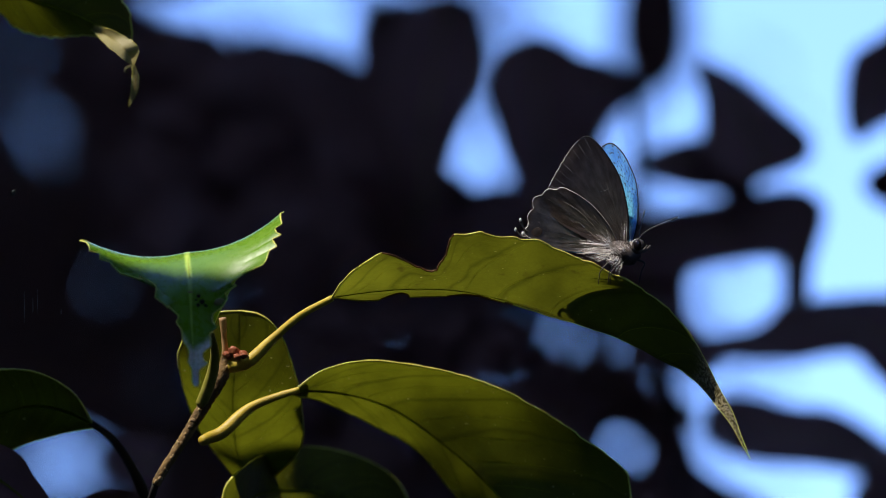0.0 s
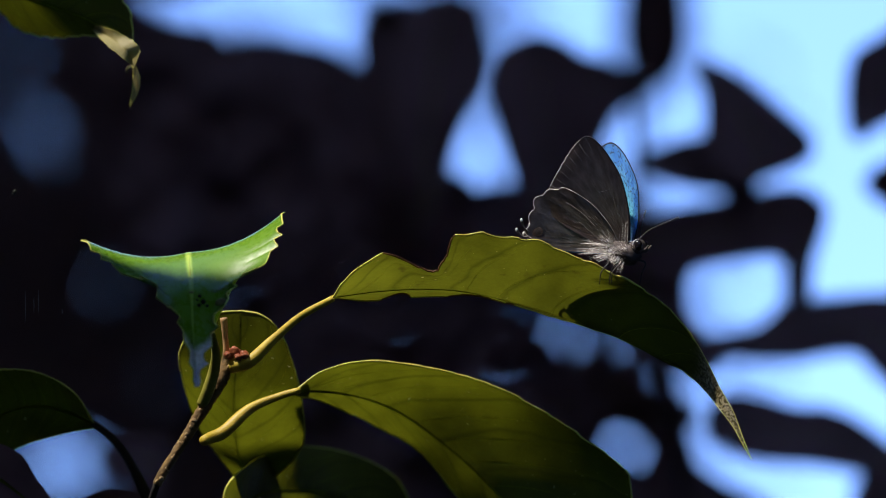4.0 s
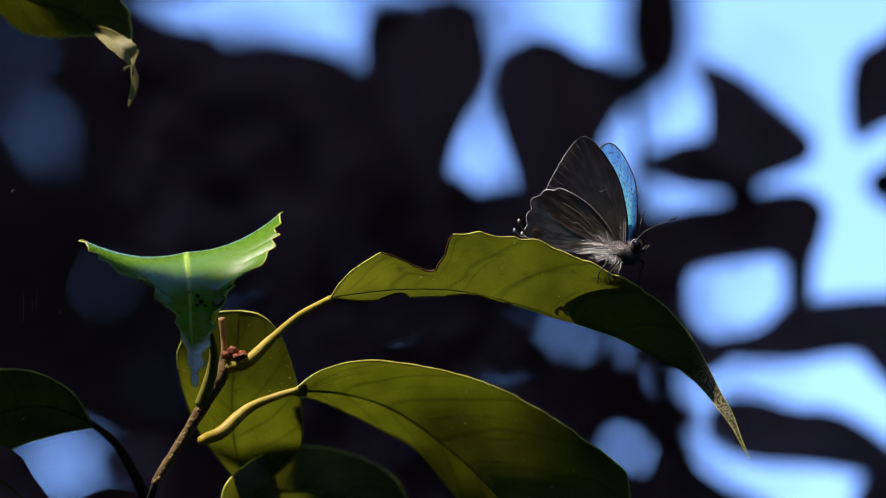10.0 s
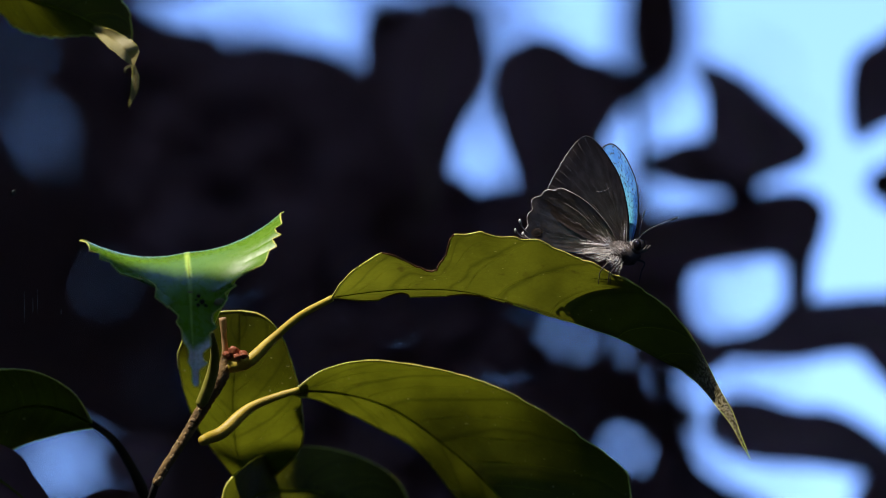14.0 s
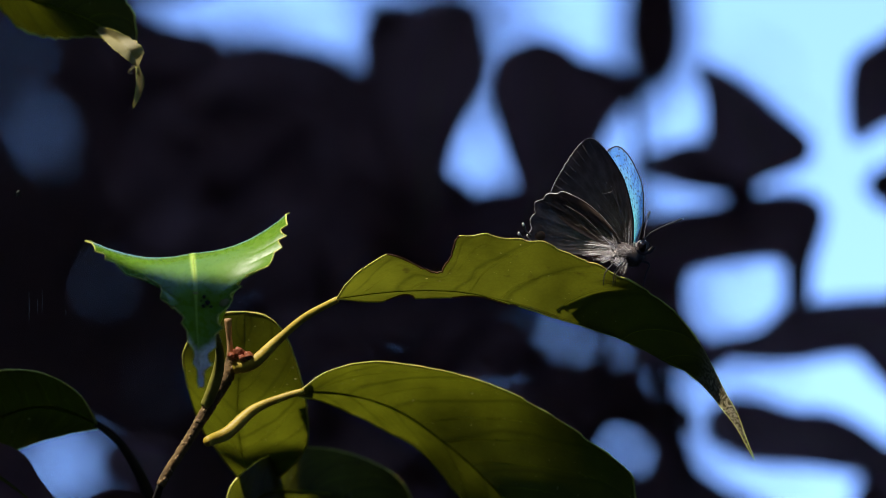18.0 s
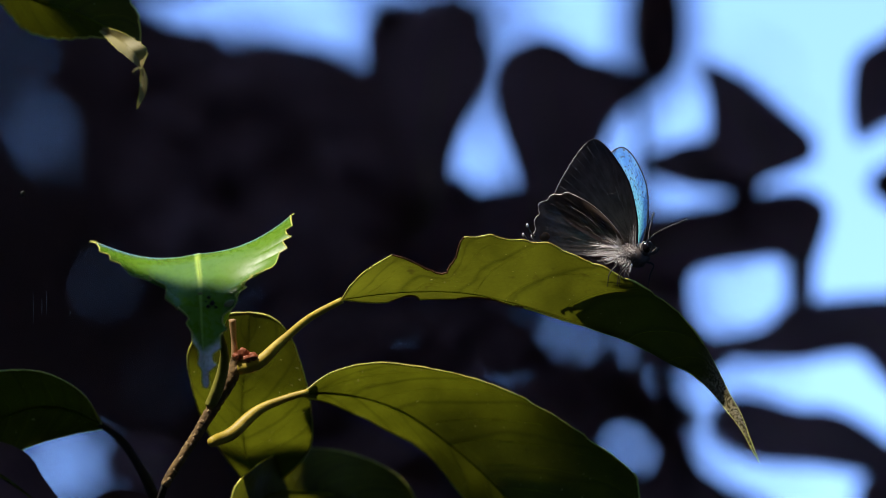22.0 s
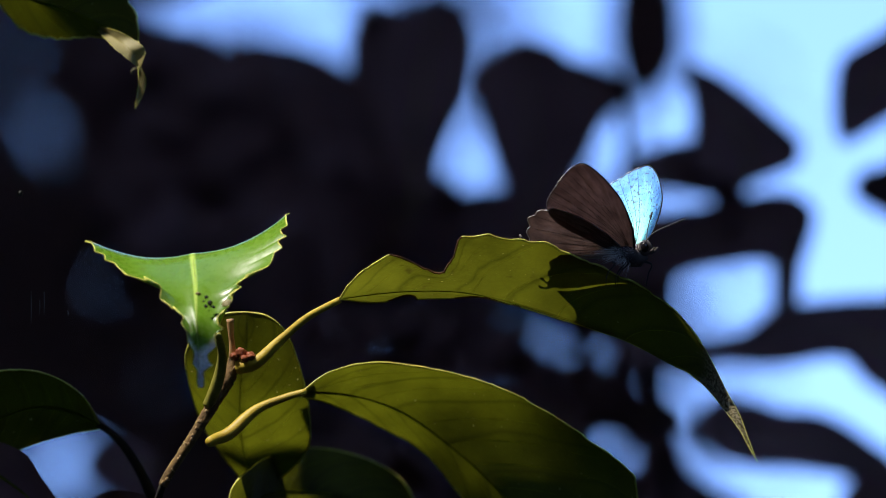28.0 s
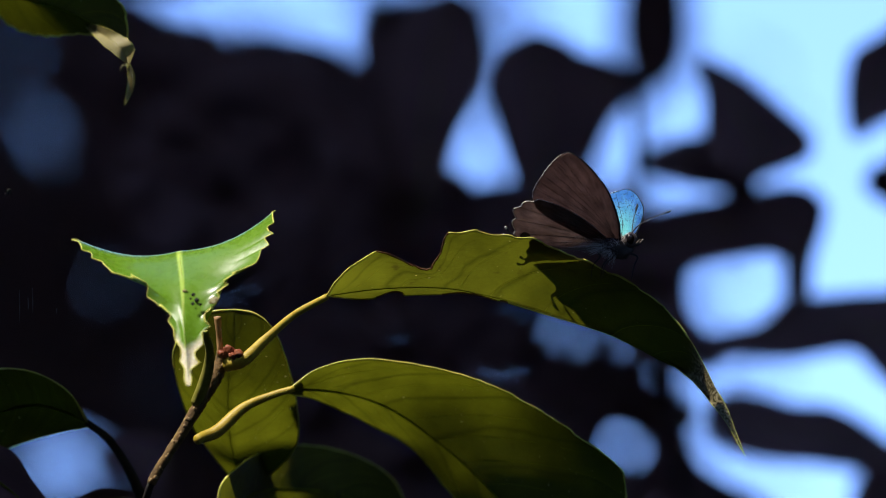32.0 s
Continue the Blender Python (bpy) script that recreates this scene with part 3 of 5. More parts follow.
def wing_material(name, inner, outer, dust, thin, share, rough, streak, metal=0.0, specks=0.0):
    """Scaled wing: the map's v is the way out from the root, u the way round. inner, outer: colours near the root and the margin."""
    m, n, l = material(name)
    uv = n.new("ShaderNodeUVMap")
    sep = n.new("ShaderNodeSeparateXYZ")
    l.new(uv.outputs[0], sep.inputs[0])
    mp = n.new("ShaderNodeMapping")
    mp.inputs["Scale"].default_value = (streak, 1.2, 1)
    l.new(uv.outputs[0], mp.inputs[0])
    t = n.new("ShaderNodeTexNoise")
    t.inputs["Scale"].default_value = 5
    t.inputs["Detail"].default_value = 6
    l.new(mp.outputs[0], t.inputs["Vector"])
    fine = noise_node(n, l, 3200, 3)
    patch = noise_node(n, l, 330, 4)
    col = ramp_node(n, l, sep.outputs[1], [(0.25, inner), (0.8, outer)]).outputs[0]
    col = mix_rgb(n, l, ramp_node(n, l, t.outputs[0], [(0.48, (0, 0, 0)), (0.72, (0.55, 0.55, 0.55))]).outputs[0], col, dust)
    col = mix_rgb(n, l, ramp_node(n, l, fine.outputs[0], [(0.55, (0, 0, 0)), (0.72, (0.6, 0.6, 0.6))]).outputs[0], col, dust)
    thr = ramp_node(n, l, patch.outputs[0], [(0.36, tuple(c * 0.5 for c in thin)), (0.64, thin)]).outputs[0]
    thr = mix_rgb(n, l, 0.5, thr, ramp_node(n, l, t.outputs[0], [(0.35, tuple(c * 0.45 for c in thin)), (0.65, thin)]).outputs[0])
    if specks:
        # rubbed scales: dark flecks along the streaks
        mp2 = n.new("ShaderNodeMapping")
        mp2.inputs["Scale"].default_value = (streak * 3, 9, 1)
        l.new(uv.outputs[0], mp2.inputs[0])
        fl = n.new("ShaderNodeTexNoise")
        fl.inputs["Scale"].default_value = 3
        fl.inputs["Detail"].default_value = 5
        l.new(mp2.outputs[0], fl.inputs["Vector"])
        mask = ramp_node(n, l, fl.outputs[0], [(0.54, (0, 0, 0)), (0.62, (specks,) * 3)]).outputs[0]
        col = mix_rgb(n, l, mask, col, (0.006, 0.012, 0.04))
        thr = mix_rgb(n, l, mask, thr, tuple(c * 0.55 for c in thin))
    p = n.new("ShaderNodeBsdfPrincipled")
    l.new(col, p.inputs["Base Color"])
    p.inputs["Roughness"].default_value = rough
    p.inputs["Metallic"].default_value = metal
    p.inputs["Specular IOR Level"].default_value = 0.3
    b = n.new("ShaderNodeBump")
    b.inputs["Strength"].default_value = 0.25
    b.inputs["Distance"].default_value = 0.0002
    l.new(fine.outputs[0], b.inputs["Height"])
    l.new(b.outputs[0], p.inputs["Normal"])
    tr = n.new("ShaderNodeBsdfTranslucent")
    l.new(thr, tr.inputs["Color"])
    mx = n.new("ShaderNodeMixShader")
    mx.inputs[0].default_value = share
    l.new(p.outputs[0], mx.inputs[1])
    l.new(tr.outputs[0], mx.inputs[2])
    out = n.new("ShaderNodeOutputMaterial")
    l.new(mx.outputs[0], out.inputs[0])
    return m


WING_UNDER = wing_material("wing_underside", (0.054, 0.039, 0.033), (0.022, 0.015, 0.013), (0.13, 0.10, 0.084), (0.60, 0.43, 0.37), 0.5, 0.75, 6)
WING_HIND = wing_material("hindwing_underside", (0.095, 0.074, 0.059), (0.024, 0.018, 0.015), (0.20, 0.16, 0.135), (0.80, 0.62, 0.50), 0.5, 0.75, 6)
WING_BLUE = wing_material("wing_blue", (0.22, 0.86, 0.80), (0.05, 0.25, 0.76), (0.24, 0.64, 0.86), (0.66, 0.52, 0.52), 0.40, 0.4, 9, 0.25, 0.9)
WING_EDGE = plain_material("wing_border", (0.004, 0.004, 0.006), (0.014, 0.013, 0.015), 900, 0.7)
FRINGE = plain_material("wing_fringe", (0.55, 0.50, 0.46), (0.90, 0.87, 0.84), 1200, 0.7)
WING_VEIN = plain_material("wing_vein", (0.03, 0.024, 0.02), (0.075, 0.06, 0.05), 1200, 0.7)
WING_LINE = plain_material("wing_line", (0.16, 0.14, 0.12), (0.40, 0.36, 0.315), 1500, 0.7)
WING_HAIR = plain_material("wing_hair", (0.08, 0.066, 0.056), (0.20, 0.17, 0.145), 1500, 0.7)
SPOT = plain_material("eyespot", (0.006, 0.005, 0.005), (0.02, 0.015, 0.012), 1200, 0.6)
RUST = plain_material("eyespot_ring", (0.016, 0.010, 0.008), (0.036, 0.018, 0.012), 1200, 0.7)
FUR = plain_material("pale_fur", (0.50, 0.46, 0.42), (0.97, 0.95, 0.91), 900, 0.6)
BODY = plain_material("body", (0.03, 0.025, 0.022), (0.13, 0.105, 0.09), 800, 0.75)
EYE_MAT = plain_material("compound_eye", (0.006, 0.005, 0.006), (0.015, 0.012, 0.014), 900, 0.2)
ANTENNA = plain_material("antenna", (0.010, 0.009, 0.008), (0.22, 0.20, 0.19), 1700, 0.5)
DARK_LIMB = plain_material("dark_limb", (0.015, 0.013, 0.012), (0.06, 0.05, 0.045), 900, 0.5)

ROOT = Vector((2.835, -0.30, -0.063))
butterfly = empty("butterfly", ROOT, "brown-grey tailed butterfly with blue upper wings, resting on a leaf", "butterfly")
HEADING = -24.0


def wing_mesh(name, outline, hinge, under_sign, border=0.0, n=140, rings=14, scallop=(0, 0, 0, 0)):
    """Two close sheets of scales inside one outline; slot 0 below, 1 above, 2 the dark border of the upper side."""
    o = spline([*outline, outline[0]], n)[:-1]
    verts, uvs, faces, slots = [], [], [], []
    h = Vector(hinge)
    first, last, waves, depth = scallop
    for k in range(n):
        if first < k / n < last:
            f = (k / n - first) / (last - first)
            o[k] = h.lerp(o[k], 1 + depth * abs(math.sin(math.pi * waves * f)) - depth * 0.5)
    for sheet in (0, 1):
        off = Vector((0, 0.006 * under_sign * (1 if sheet == 0 else -1), 0))
        start = len(verts)
        for r in range(rings + 1):
            f = 1.0 if r == rings else 0.02 + 0.966 * (r / (rings - 1)) ** 0.85
            for k, q in enumerate(o):
                p = h.lerp(q, f)
                ripple = 0.0008 * math.sin(k * 2 * math.pi / n * 14) * f
                verts.append((p + off + Vector((0, ripple + 0.05 * f * f * under_sign, 0))) * CM)
                uvs.append((k / n, f))
        for r in range(rings):
            for k in range(n):
                a, b = start + r * n + k, start + r * n + (k + 1) % n
                faces.append((a, b, b + n, a + n) if sheet == 0 else (a, a + n, b + n, b))
                slots.append(0 if sheet == 0 else (2 if r >= rings - border else 1))
    return mesh_of(name, verts, faces, uvs=uvs, slots=slots), o


def wing_pair(sign):
    """Fore- and hindwing of one side. sign: -1 the side towards the lens, 1 the far side. Hinged along the body (x)."""
    fore = [(0.13, 0, 0.21), (0.13, 0, 0.61), (0.00, 0, 1.16), (-0.22, 0, 1.53), (-0.43, 0, 1.76), (-0.62, 0, 1.84), (-0.83, 0, 1.66), (-1.06, 0, 1.32), (-1.27, 0, 0.88), (-1.14, 0, 0.52), (-0.57, 0, 0.21), (-0.08, 0, 0.05)]
    hind = [(-0.02, 0, 0.16), (-0.19, 0, 0.48), (-0.49, 0, 0.81), (-0.82, 0, 1.01), (-1.06, 0, 1.04), (-1.23, 0, 0.99), (-1.39, 0, 0.91), (-1.48, 0, 0.75), (-1.53, 0, 0.60), (-1.58, 0, 0.45), (-1.58, 0, 0.30), (-1.36, 0, 0.16), (-0.98, 0, 0.06), (-0.50, 0, 0.02), (-0.12, 0, 0.00)]
    made = []
    for name, outline, hinge, rim in (("forewing", fore, (0.06, 0, 0.14), (5, 8)), ("hindwing", hind, (-0.04, 0, 0.08), (4, 11))):
        shift = 0.02 * sign * (1 if name == "hindwing" else 0)
        outline = [(x, y + shift, z) for x, y, z in outline]
        waves = (0.42, 0.66, 9, 0.012) if name == "forewing" else (0.28, 0.74, 7, 0.045)
        me, o = wing_mesh(name, outline, (hinge[0], shift, hinge[2]), sign, 1.0, scallop=waves)
        ob = part(name, me, [WING_UNDER if name == "forewing" else WING_HIND, WING_BLUE, WING_EDGE], butterfly, "brown-grey underside, shining blue above")
        zero = Vector((0, 0, 0))
        k = len(o)
        a, b = int(k * rim[0] / len(outline)), int(k * rim[1] / len(outline))
        bow = lambda q, f: q + Vector((0, 0.05 * f * f * sign + 0.007 * sign, 0))
        edge = [bow(o[i % k], 1) - Vector((0, 0.007 * sign, 0)) for i in range(a, b + 1, 2)]
        rod("fringe", edge, [0.005, 0.0085, 0.0085, 0.005], FRINGE, ob, zero, sides=5, n=len(edge) * 2, wobble=0.5)
        if name == "forewing":
            front = [bow(o[i % k], 1) for i in range(0, a + 1, 3)]
            rod("costa", front, [0.018, 0.012, 0.008], WING_EDGE, ob, zero, sides=6, n=40)
        for i in range(a + 1, b, max(2, (b - a) // 6)):
            h = Vector((hinge[0], shift, hinge[2]))
            pts = [bow(h.lerp(o[i % k], f), f) for f in (0.05, 0.35, 0.65, 0.97)]
            pts[1] += Vector((0.05, 0, 0.03))
            pts[2] += Vector((0.03, 0, 0.02))
            rod("wing_vein", pts, [0.002, 0.0012, 0.001], WING_VEIN, ob, zero, sides=4, n=12)
            rod("wing_vein", [p - Vector((0, 0.016 * sign, 0)) for p in pts], [0.005, 0.0045, 0.003], WING_EDGE, ob, zero, sides=4, n=12)
        h = Vector((hinge[0], shift, hinge[2]))
        if name == "forewing":
            # short pale dashes that run in from the outer margin
            for i in range(a - 3, b + 1, 4):
                d = Vector((0.035, 0, 0.02))
                rod("pale_dash", [bow(h.lerp(o[i % k], f), f) + d * (1 - f) * 6 for f in (0.86, 0.92, 0.985)], [0.001, 0.0025, 0.0035], WING_LINE, ob, zero, sides=4, n=6)
            arc = [Vector(v) + Vector((0, 0.022 * sign, 0)) for v in ((-0.43, 0, 0.96), (-0.34, 0, 0.97), (-0.25, 0, 1.00), (-0.18, 0, 1.06))]
            rod("pale_arc", arc, [0.001, 0.0025, 0.0025, 0.001], WING_LINE, ob, zero, sides=4, n=14, wobble=0.5)
        # fine hair and loose scales that lie on the sheet and catch the light
        hv, hf = [], []
        rnd = random.Random(40 + len(made) + 7 * sign)
        dense = 190 if name == "hindwing" else 70
        for j in range(dense + 80):
            q = o[rnd.randrange(k)]
            if j < dense:
                f0, ln, thick = 0.04 + 0.5 * rnd.random() ** 1.6, rnd.uniform(0.05, 0.16), 0.0016
            else:
                f0, ln, thick = rnd.uniform(0.2, 0.96), rnd.uniform(0.015, 0.045), 0.0013
            f1 = min(0.985, f0 + ln)
            lean = Vector((rnd.uniform(-0.02, 0.02), 0.004 * sign, rnd.uniform(-0.02, 0.02)))
            v, f = tube([bow(h.lerp(q, f0), f0), bow(h.lerp(q, (f0 + f1) / 2), (f0 + f1) / 2) + lean * 0.4, bow(h.lerp(q, f1), f1) + lean], [thick, thick, thick * 0.5], sides=3, n=2)
            off = len(hv)
            hv += [p * CM for p in v]
            hf += [tuple(i + off for i in g) for g in f]
        tagged(part("hair", mesh_of("hair", hv, hf), WING_HAIR, ob, "fine pale hair and scales"), kind="stuff")
        if name == "hindwing":
            for p0, p1, p2 in (((-1.58, 0, 0.28), (-1.69, 0, 0.30), (-1.78, 0, 0.40)), ((-1.57, 0, 0.36), (-1.65, 0, 0.44), (-1.69, 0, 0.55))):
                q = [Vector(v) + Vector((0, shift + 0.06 * sign, 0)) for v in (p0, p1, p2)]
                rod("tail", q, [0.016, 0.012, 0.02], DARK_LIMB, ob, zero, sides=6, n=10)
                blob("tail_tip", q[2], (0.022, 0.022, 0.036), FUR, ob, zero)
            line = [Vector(v) + Vector((0, shift + 0.034 * sign, 0)) for v in ((-1.18, 0, 0.93), (-0.95, 0, 0.84), (-0.66, 0, 0.66), (-0.42, 0, 0.42))]
            lead = [bow(o[i % k], 1) for i in range(2, a + 2, 3)]
            rod("pale_edge", lead, [0.002, 0.006, 0.005, 0.004], WING_LINE, ob, zero, sides=5, n=40, wobble=0.4)
            hook = [Vector(v) + Vector((0, shift + 0.026 * sign, 0)) for v in ((-0.82, 0, 0.53), (-0.76, 0, 0.49), (-0.70, 0, 0.50), (-0.51, 0, 0.34), (-0.30, 0, 0.17))]
            rod("pale_line", hook, [0.0015, 0.0032, 0.0032, 0.003, 0.002], WING_LINE, ob, zero, sides=4, n=24, wobble=0.4)
            rod("pale_line", line, [0.0015, 0.0045, 0.004, 0.0015], WING_LINE, ob, zero, sides=4, n=20, wobble=0.6)
            if sign < 0:
                # hidden sheet added behind the wing to close a gap in its shadow
                low_edge = [(-1.56, 0.27), (-1.36, 0.18), (-0.98, 0.09), (-0.50, 0.05), (-0.12, 0.03)]
                fold = [Vector((x, shift + y, z + 0.03 * math.sin(y * 7))) * CM for x, z in low_edge for y in (0.0, 0.12, 0.24, 0.36, 0.46)]
                quads = [(i * 5 + j, i * 5 + j + 1, i * 5 + j + 6, i * 5 + j + 5) for i in range(4) for j in range(4)]
                part("shadow_gap_sheet", mesh_of("shadow_gap_sheet", fold, quads, uvs=[(i / 25, 0.6) for i in range(25)]), WING_HIND, ob)
            c = Vector((-1.42, shift + 0.048 * sign, 0.36))
            blob("eyespot_ring", c, (0.095, 0.0025, 0.075), RUST, ob, zero)
            blob("eyespot", c + Vector((0, 0.0015 * sign, 0)), (0.06, 0.0025, 0.048), SPOT, ob, zero)
        made.append(ob)
    return made


near_wings = wing_pair(-1)
far_wings = wing_pair(1)
ZERO = Vector((0, 0, 0))
blob("thorax", (0.02, 0, 0.0), (0.30, 0.17, 0.19), BODY, butterfly, ZERO, rot=(0, 12, 0), rough=0.15, seed=1, label="furry grey thorax")
blob("abdomen", (-0.50, 0.10, 0.10), (0.46, 0.08, 0.08), BODY, butterfly, ZERO, rot=(0, -4, 0), rough=0.1, seed=2)
head = blob("head", (0.27, 0, 0.10), (0.12, 0.14, 0.13), BODY, butterfly, ZERO, rough=0.1, seed=3)
for sgn in (-1, 1):
    blob("eye", (0.30, 0.09 * sgn, 0.12), (0.075, 0.055, 0.09), EYE_MAT, head, ZERO, seed=4, label="dark compound eye")
    v = [Vector((0.30 + 0.08 * math.cos(a), 0.115 * sgn, 0.12 + 0.095 * math.sin(a))) for a in np.linspace(1.7, 4.1, 9)]
    rod("eye_rim", v, [0.008, 0.015, 0.008], FUR, head, ZERO, sides=5, n=20)
    rod("palp", [(0.35, 0.05 * sgn, 0.02), (0.42, 0.06 * sgn, 0.06), (0.47, 0.06 * sgn, 0.12)], [0.022, 0.024, 0.012], BODY, head, ZERO, n=8)
ANT = {-1: [(0.30, -0.05, 0.20), (0.46, -0.10, 0.34), (0.76, -0.20, 0.46), (1.09, -0.30, 0.56)], 1: [(0.28, 0.05, 0.20), (0.28, 0.10, 0.40), (0.31, 0.22, 0.68)]}
for sgn, pts in ANT.items():
    ant = rod("antenna", pts, [0.011, 0.008, 0.008, 0.009], ANTENNA, head, ZERO, sides=6, n=26, label="thin dark antenna with a clubbed tip")
    a, b = Vector(pts[-2]), Vector(pts[-1])
    rod("antenna_club", [a.lerp(b, 0.55), a.lerp(b, 0.8), b], [0.009, 0.020, 0.012], DARK_LIMB, head, ZERO, sides=7, n=10)
for k, (x, y) in enumerate(((0.06, -0.30), (-0.22, -0.20), (0.22, 0.12), (-0.12, -0.12))):
    rod("leg", [(x, y * 0.6, -0.10), (x + 0.10, y * 1.5, -0.16), (x + 0.02, y * 2.0, -0.30), (x - 0.02, y * 1.9, -0.50)], [0.022, 0.014, 0.010, 0.006], DARK_LIMB, butterfly, ZERO, sides=6, n=16)
fv, ff = [], []
rnd = random.Random(9)


def hair(p, d, ln, thick):
    v, f = tube([p, p + d * ln * 0.6, p + d * ln + Vector((0, 0, -0.03 * ln))], [thick, thick * 0.9, thick * 0.3], sides=3, n=3)
    o = len(fv)
    fv.extend(q * CM for q in v)
    ff.extend(tuple(i + o for i in q) for q in f)


# a short coat all over the thorax
for k in range(520):
    a, b = rnd.uniform(0, 6.28), rnd.uniform(-0.95, 0.95)
    p = Vector((0.02 + 0.28 * b, 0.16 * math.cos(a) * math.sqrt(1 - b * b), 0.17 * math.sin(a) * math.sqrt(1 - b * b)))
    hair(p, (p.normalized() * 0.4 + Vector((-0.8, 0, rnd.uniform(-0.5, 0.4)))).normalized(), rnd.uniform(0.04, 0.09), 0.0011)
# locks of long hair on the side of the thorax, the abdomen and the roots of the wings: root, way, length, how many, how wide
for root, way, length, many, wide in (
        ((-0.08, -0.13, 0.03), (-1, -0.12, 0.00), 0.66, 60, 0.07), ((-0.12, -0.13, 0.09), (-1, -0.10, 0.15), 0.56, 46, 0.07),
        ((-0.10, -0.14, 0.10), (-0.9, -0.15, 0.50), 0.34, 22, 0.12), ((-0.10, -0.14, 0.12), (-0.35, -0.10, 1.0), 0.22, 20, 0.14),
        ((0.05, -0.10, 0.10), (0.08, -0.08, 1.0), 0.46, 9, 0.03), ((0.13, -0.10, 0.10), (0.03, -0.08, 1.0), 0.44, 9, 0.025),
        ((-0.14, -0.16, -0.02), (-0.9, -0.30, -0.12), 0.34, 50, 0.16), ((-0.02, -0.17, -0.05), (-0.5, -0.5, -0.7), 0.20, 70, 0.35),
        ((-0.06, -0.17, 0.03), (-0.4, -0.7, 0.2), 0.10, 90, 0.5), ((0.10, -0.16, 0.05), (-0.6, -0.5, 0.3), 0.13, 60, 0.4),
        ((0.04, -0.16, -0.12), (-0.1, -0.4, -1.0), 0.22, 36, 0.16), ((0.20, -0.12, 0.10), (-0.3, -0.4, 0.7), 0.11, 36, 0.4)):
    way = Vector(way).normalized()
    for k in range(many):
        p = Vector(root) + Vector((rnd.gauss(0, 0.035), rnd.uniform(-0.02, 0.04), rnd.gauss(0, 0.025)))
        d = (way + Vector((rnd.gauss(0, wide), rnd.gauss(0, wide * 0.5), rnd.gauss(0, wide)))).normalized()
        hair(p, d, length * rnd.uniform(0.45, 1.0), rnd.choice((0.0007, 0.0008, 0.0010, 0.0012, 0.0036)))
tagged(part("fur", mesh_of("fur", fv, ff), FUR, butterfly, "pale silky hair on the thorax"), kind="stuff")

# ---- the shrub behind, out of focus ----
BACK_BASE = Vector((4.738, 50.00, -11.596))
shrub = empty("background_shrub", BACK_BASE, "dark leathery-leaved shrub silhouetted against the bright sky", "shrub")


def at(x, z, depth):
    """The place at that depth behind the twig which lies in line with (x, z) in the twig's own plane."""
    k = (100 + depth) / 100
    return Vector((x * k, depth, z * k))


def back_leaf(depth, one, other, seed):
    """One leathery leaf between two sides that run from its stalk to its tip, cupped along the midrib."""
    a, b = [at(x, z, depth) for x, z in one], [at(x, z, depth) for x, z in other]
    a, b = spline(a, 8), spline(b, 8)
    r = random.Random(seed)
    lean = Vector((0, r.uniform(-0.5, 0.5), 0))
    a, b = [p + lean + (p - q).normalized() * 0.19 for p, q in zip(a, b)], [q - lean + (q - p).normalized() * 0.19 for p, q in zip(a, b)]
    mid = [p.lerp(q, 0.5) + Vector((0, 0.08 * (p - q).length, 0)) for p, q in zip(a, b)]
    return leaf(shrub, BACK_BASE, mid, a, b, LEAF_SHADE_TONE, veins=0, margin=0, seed=seed, tears=0.02, teeth=9, tooth=0.02, rib=0.05, n=40)


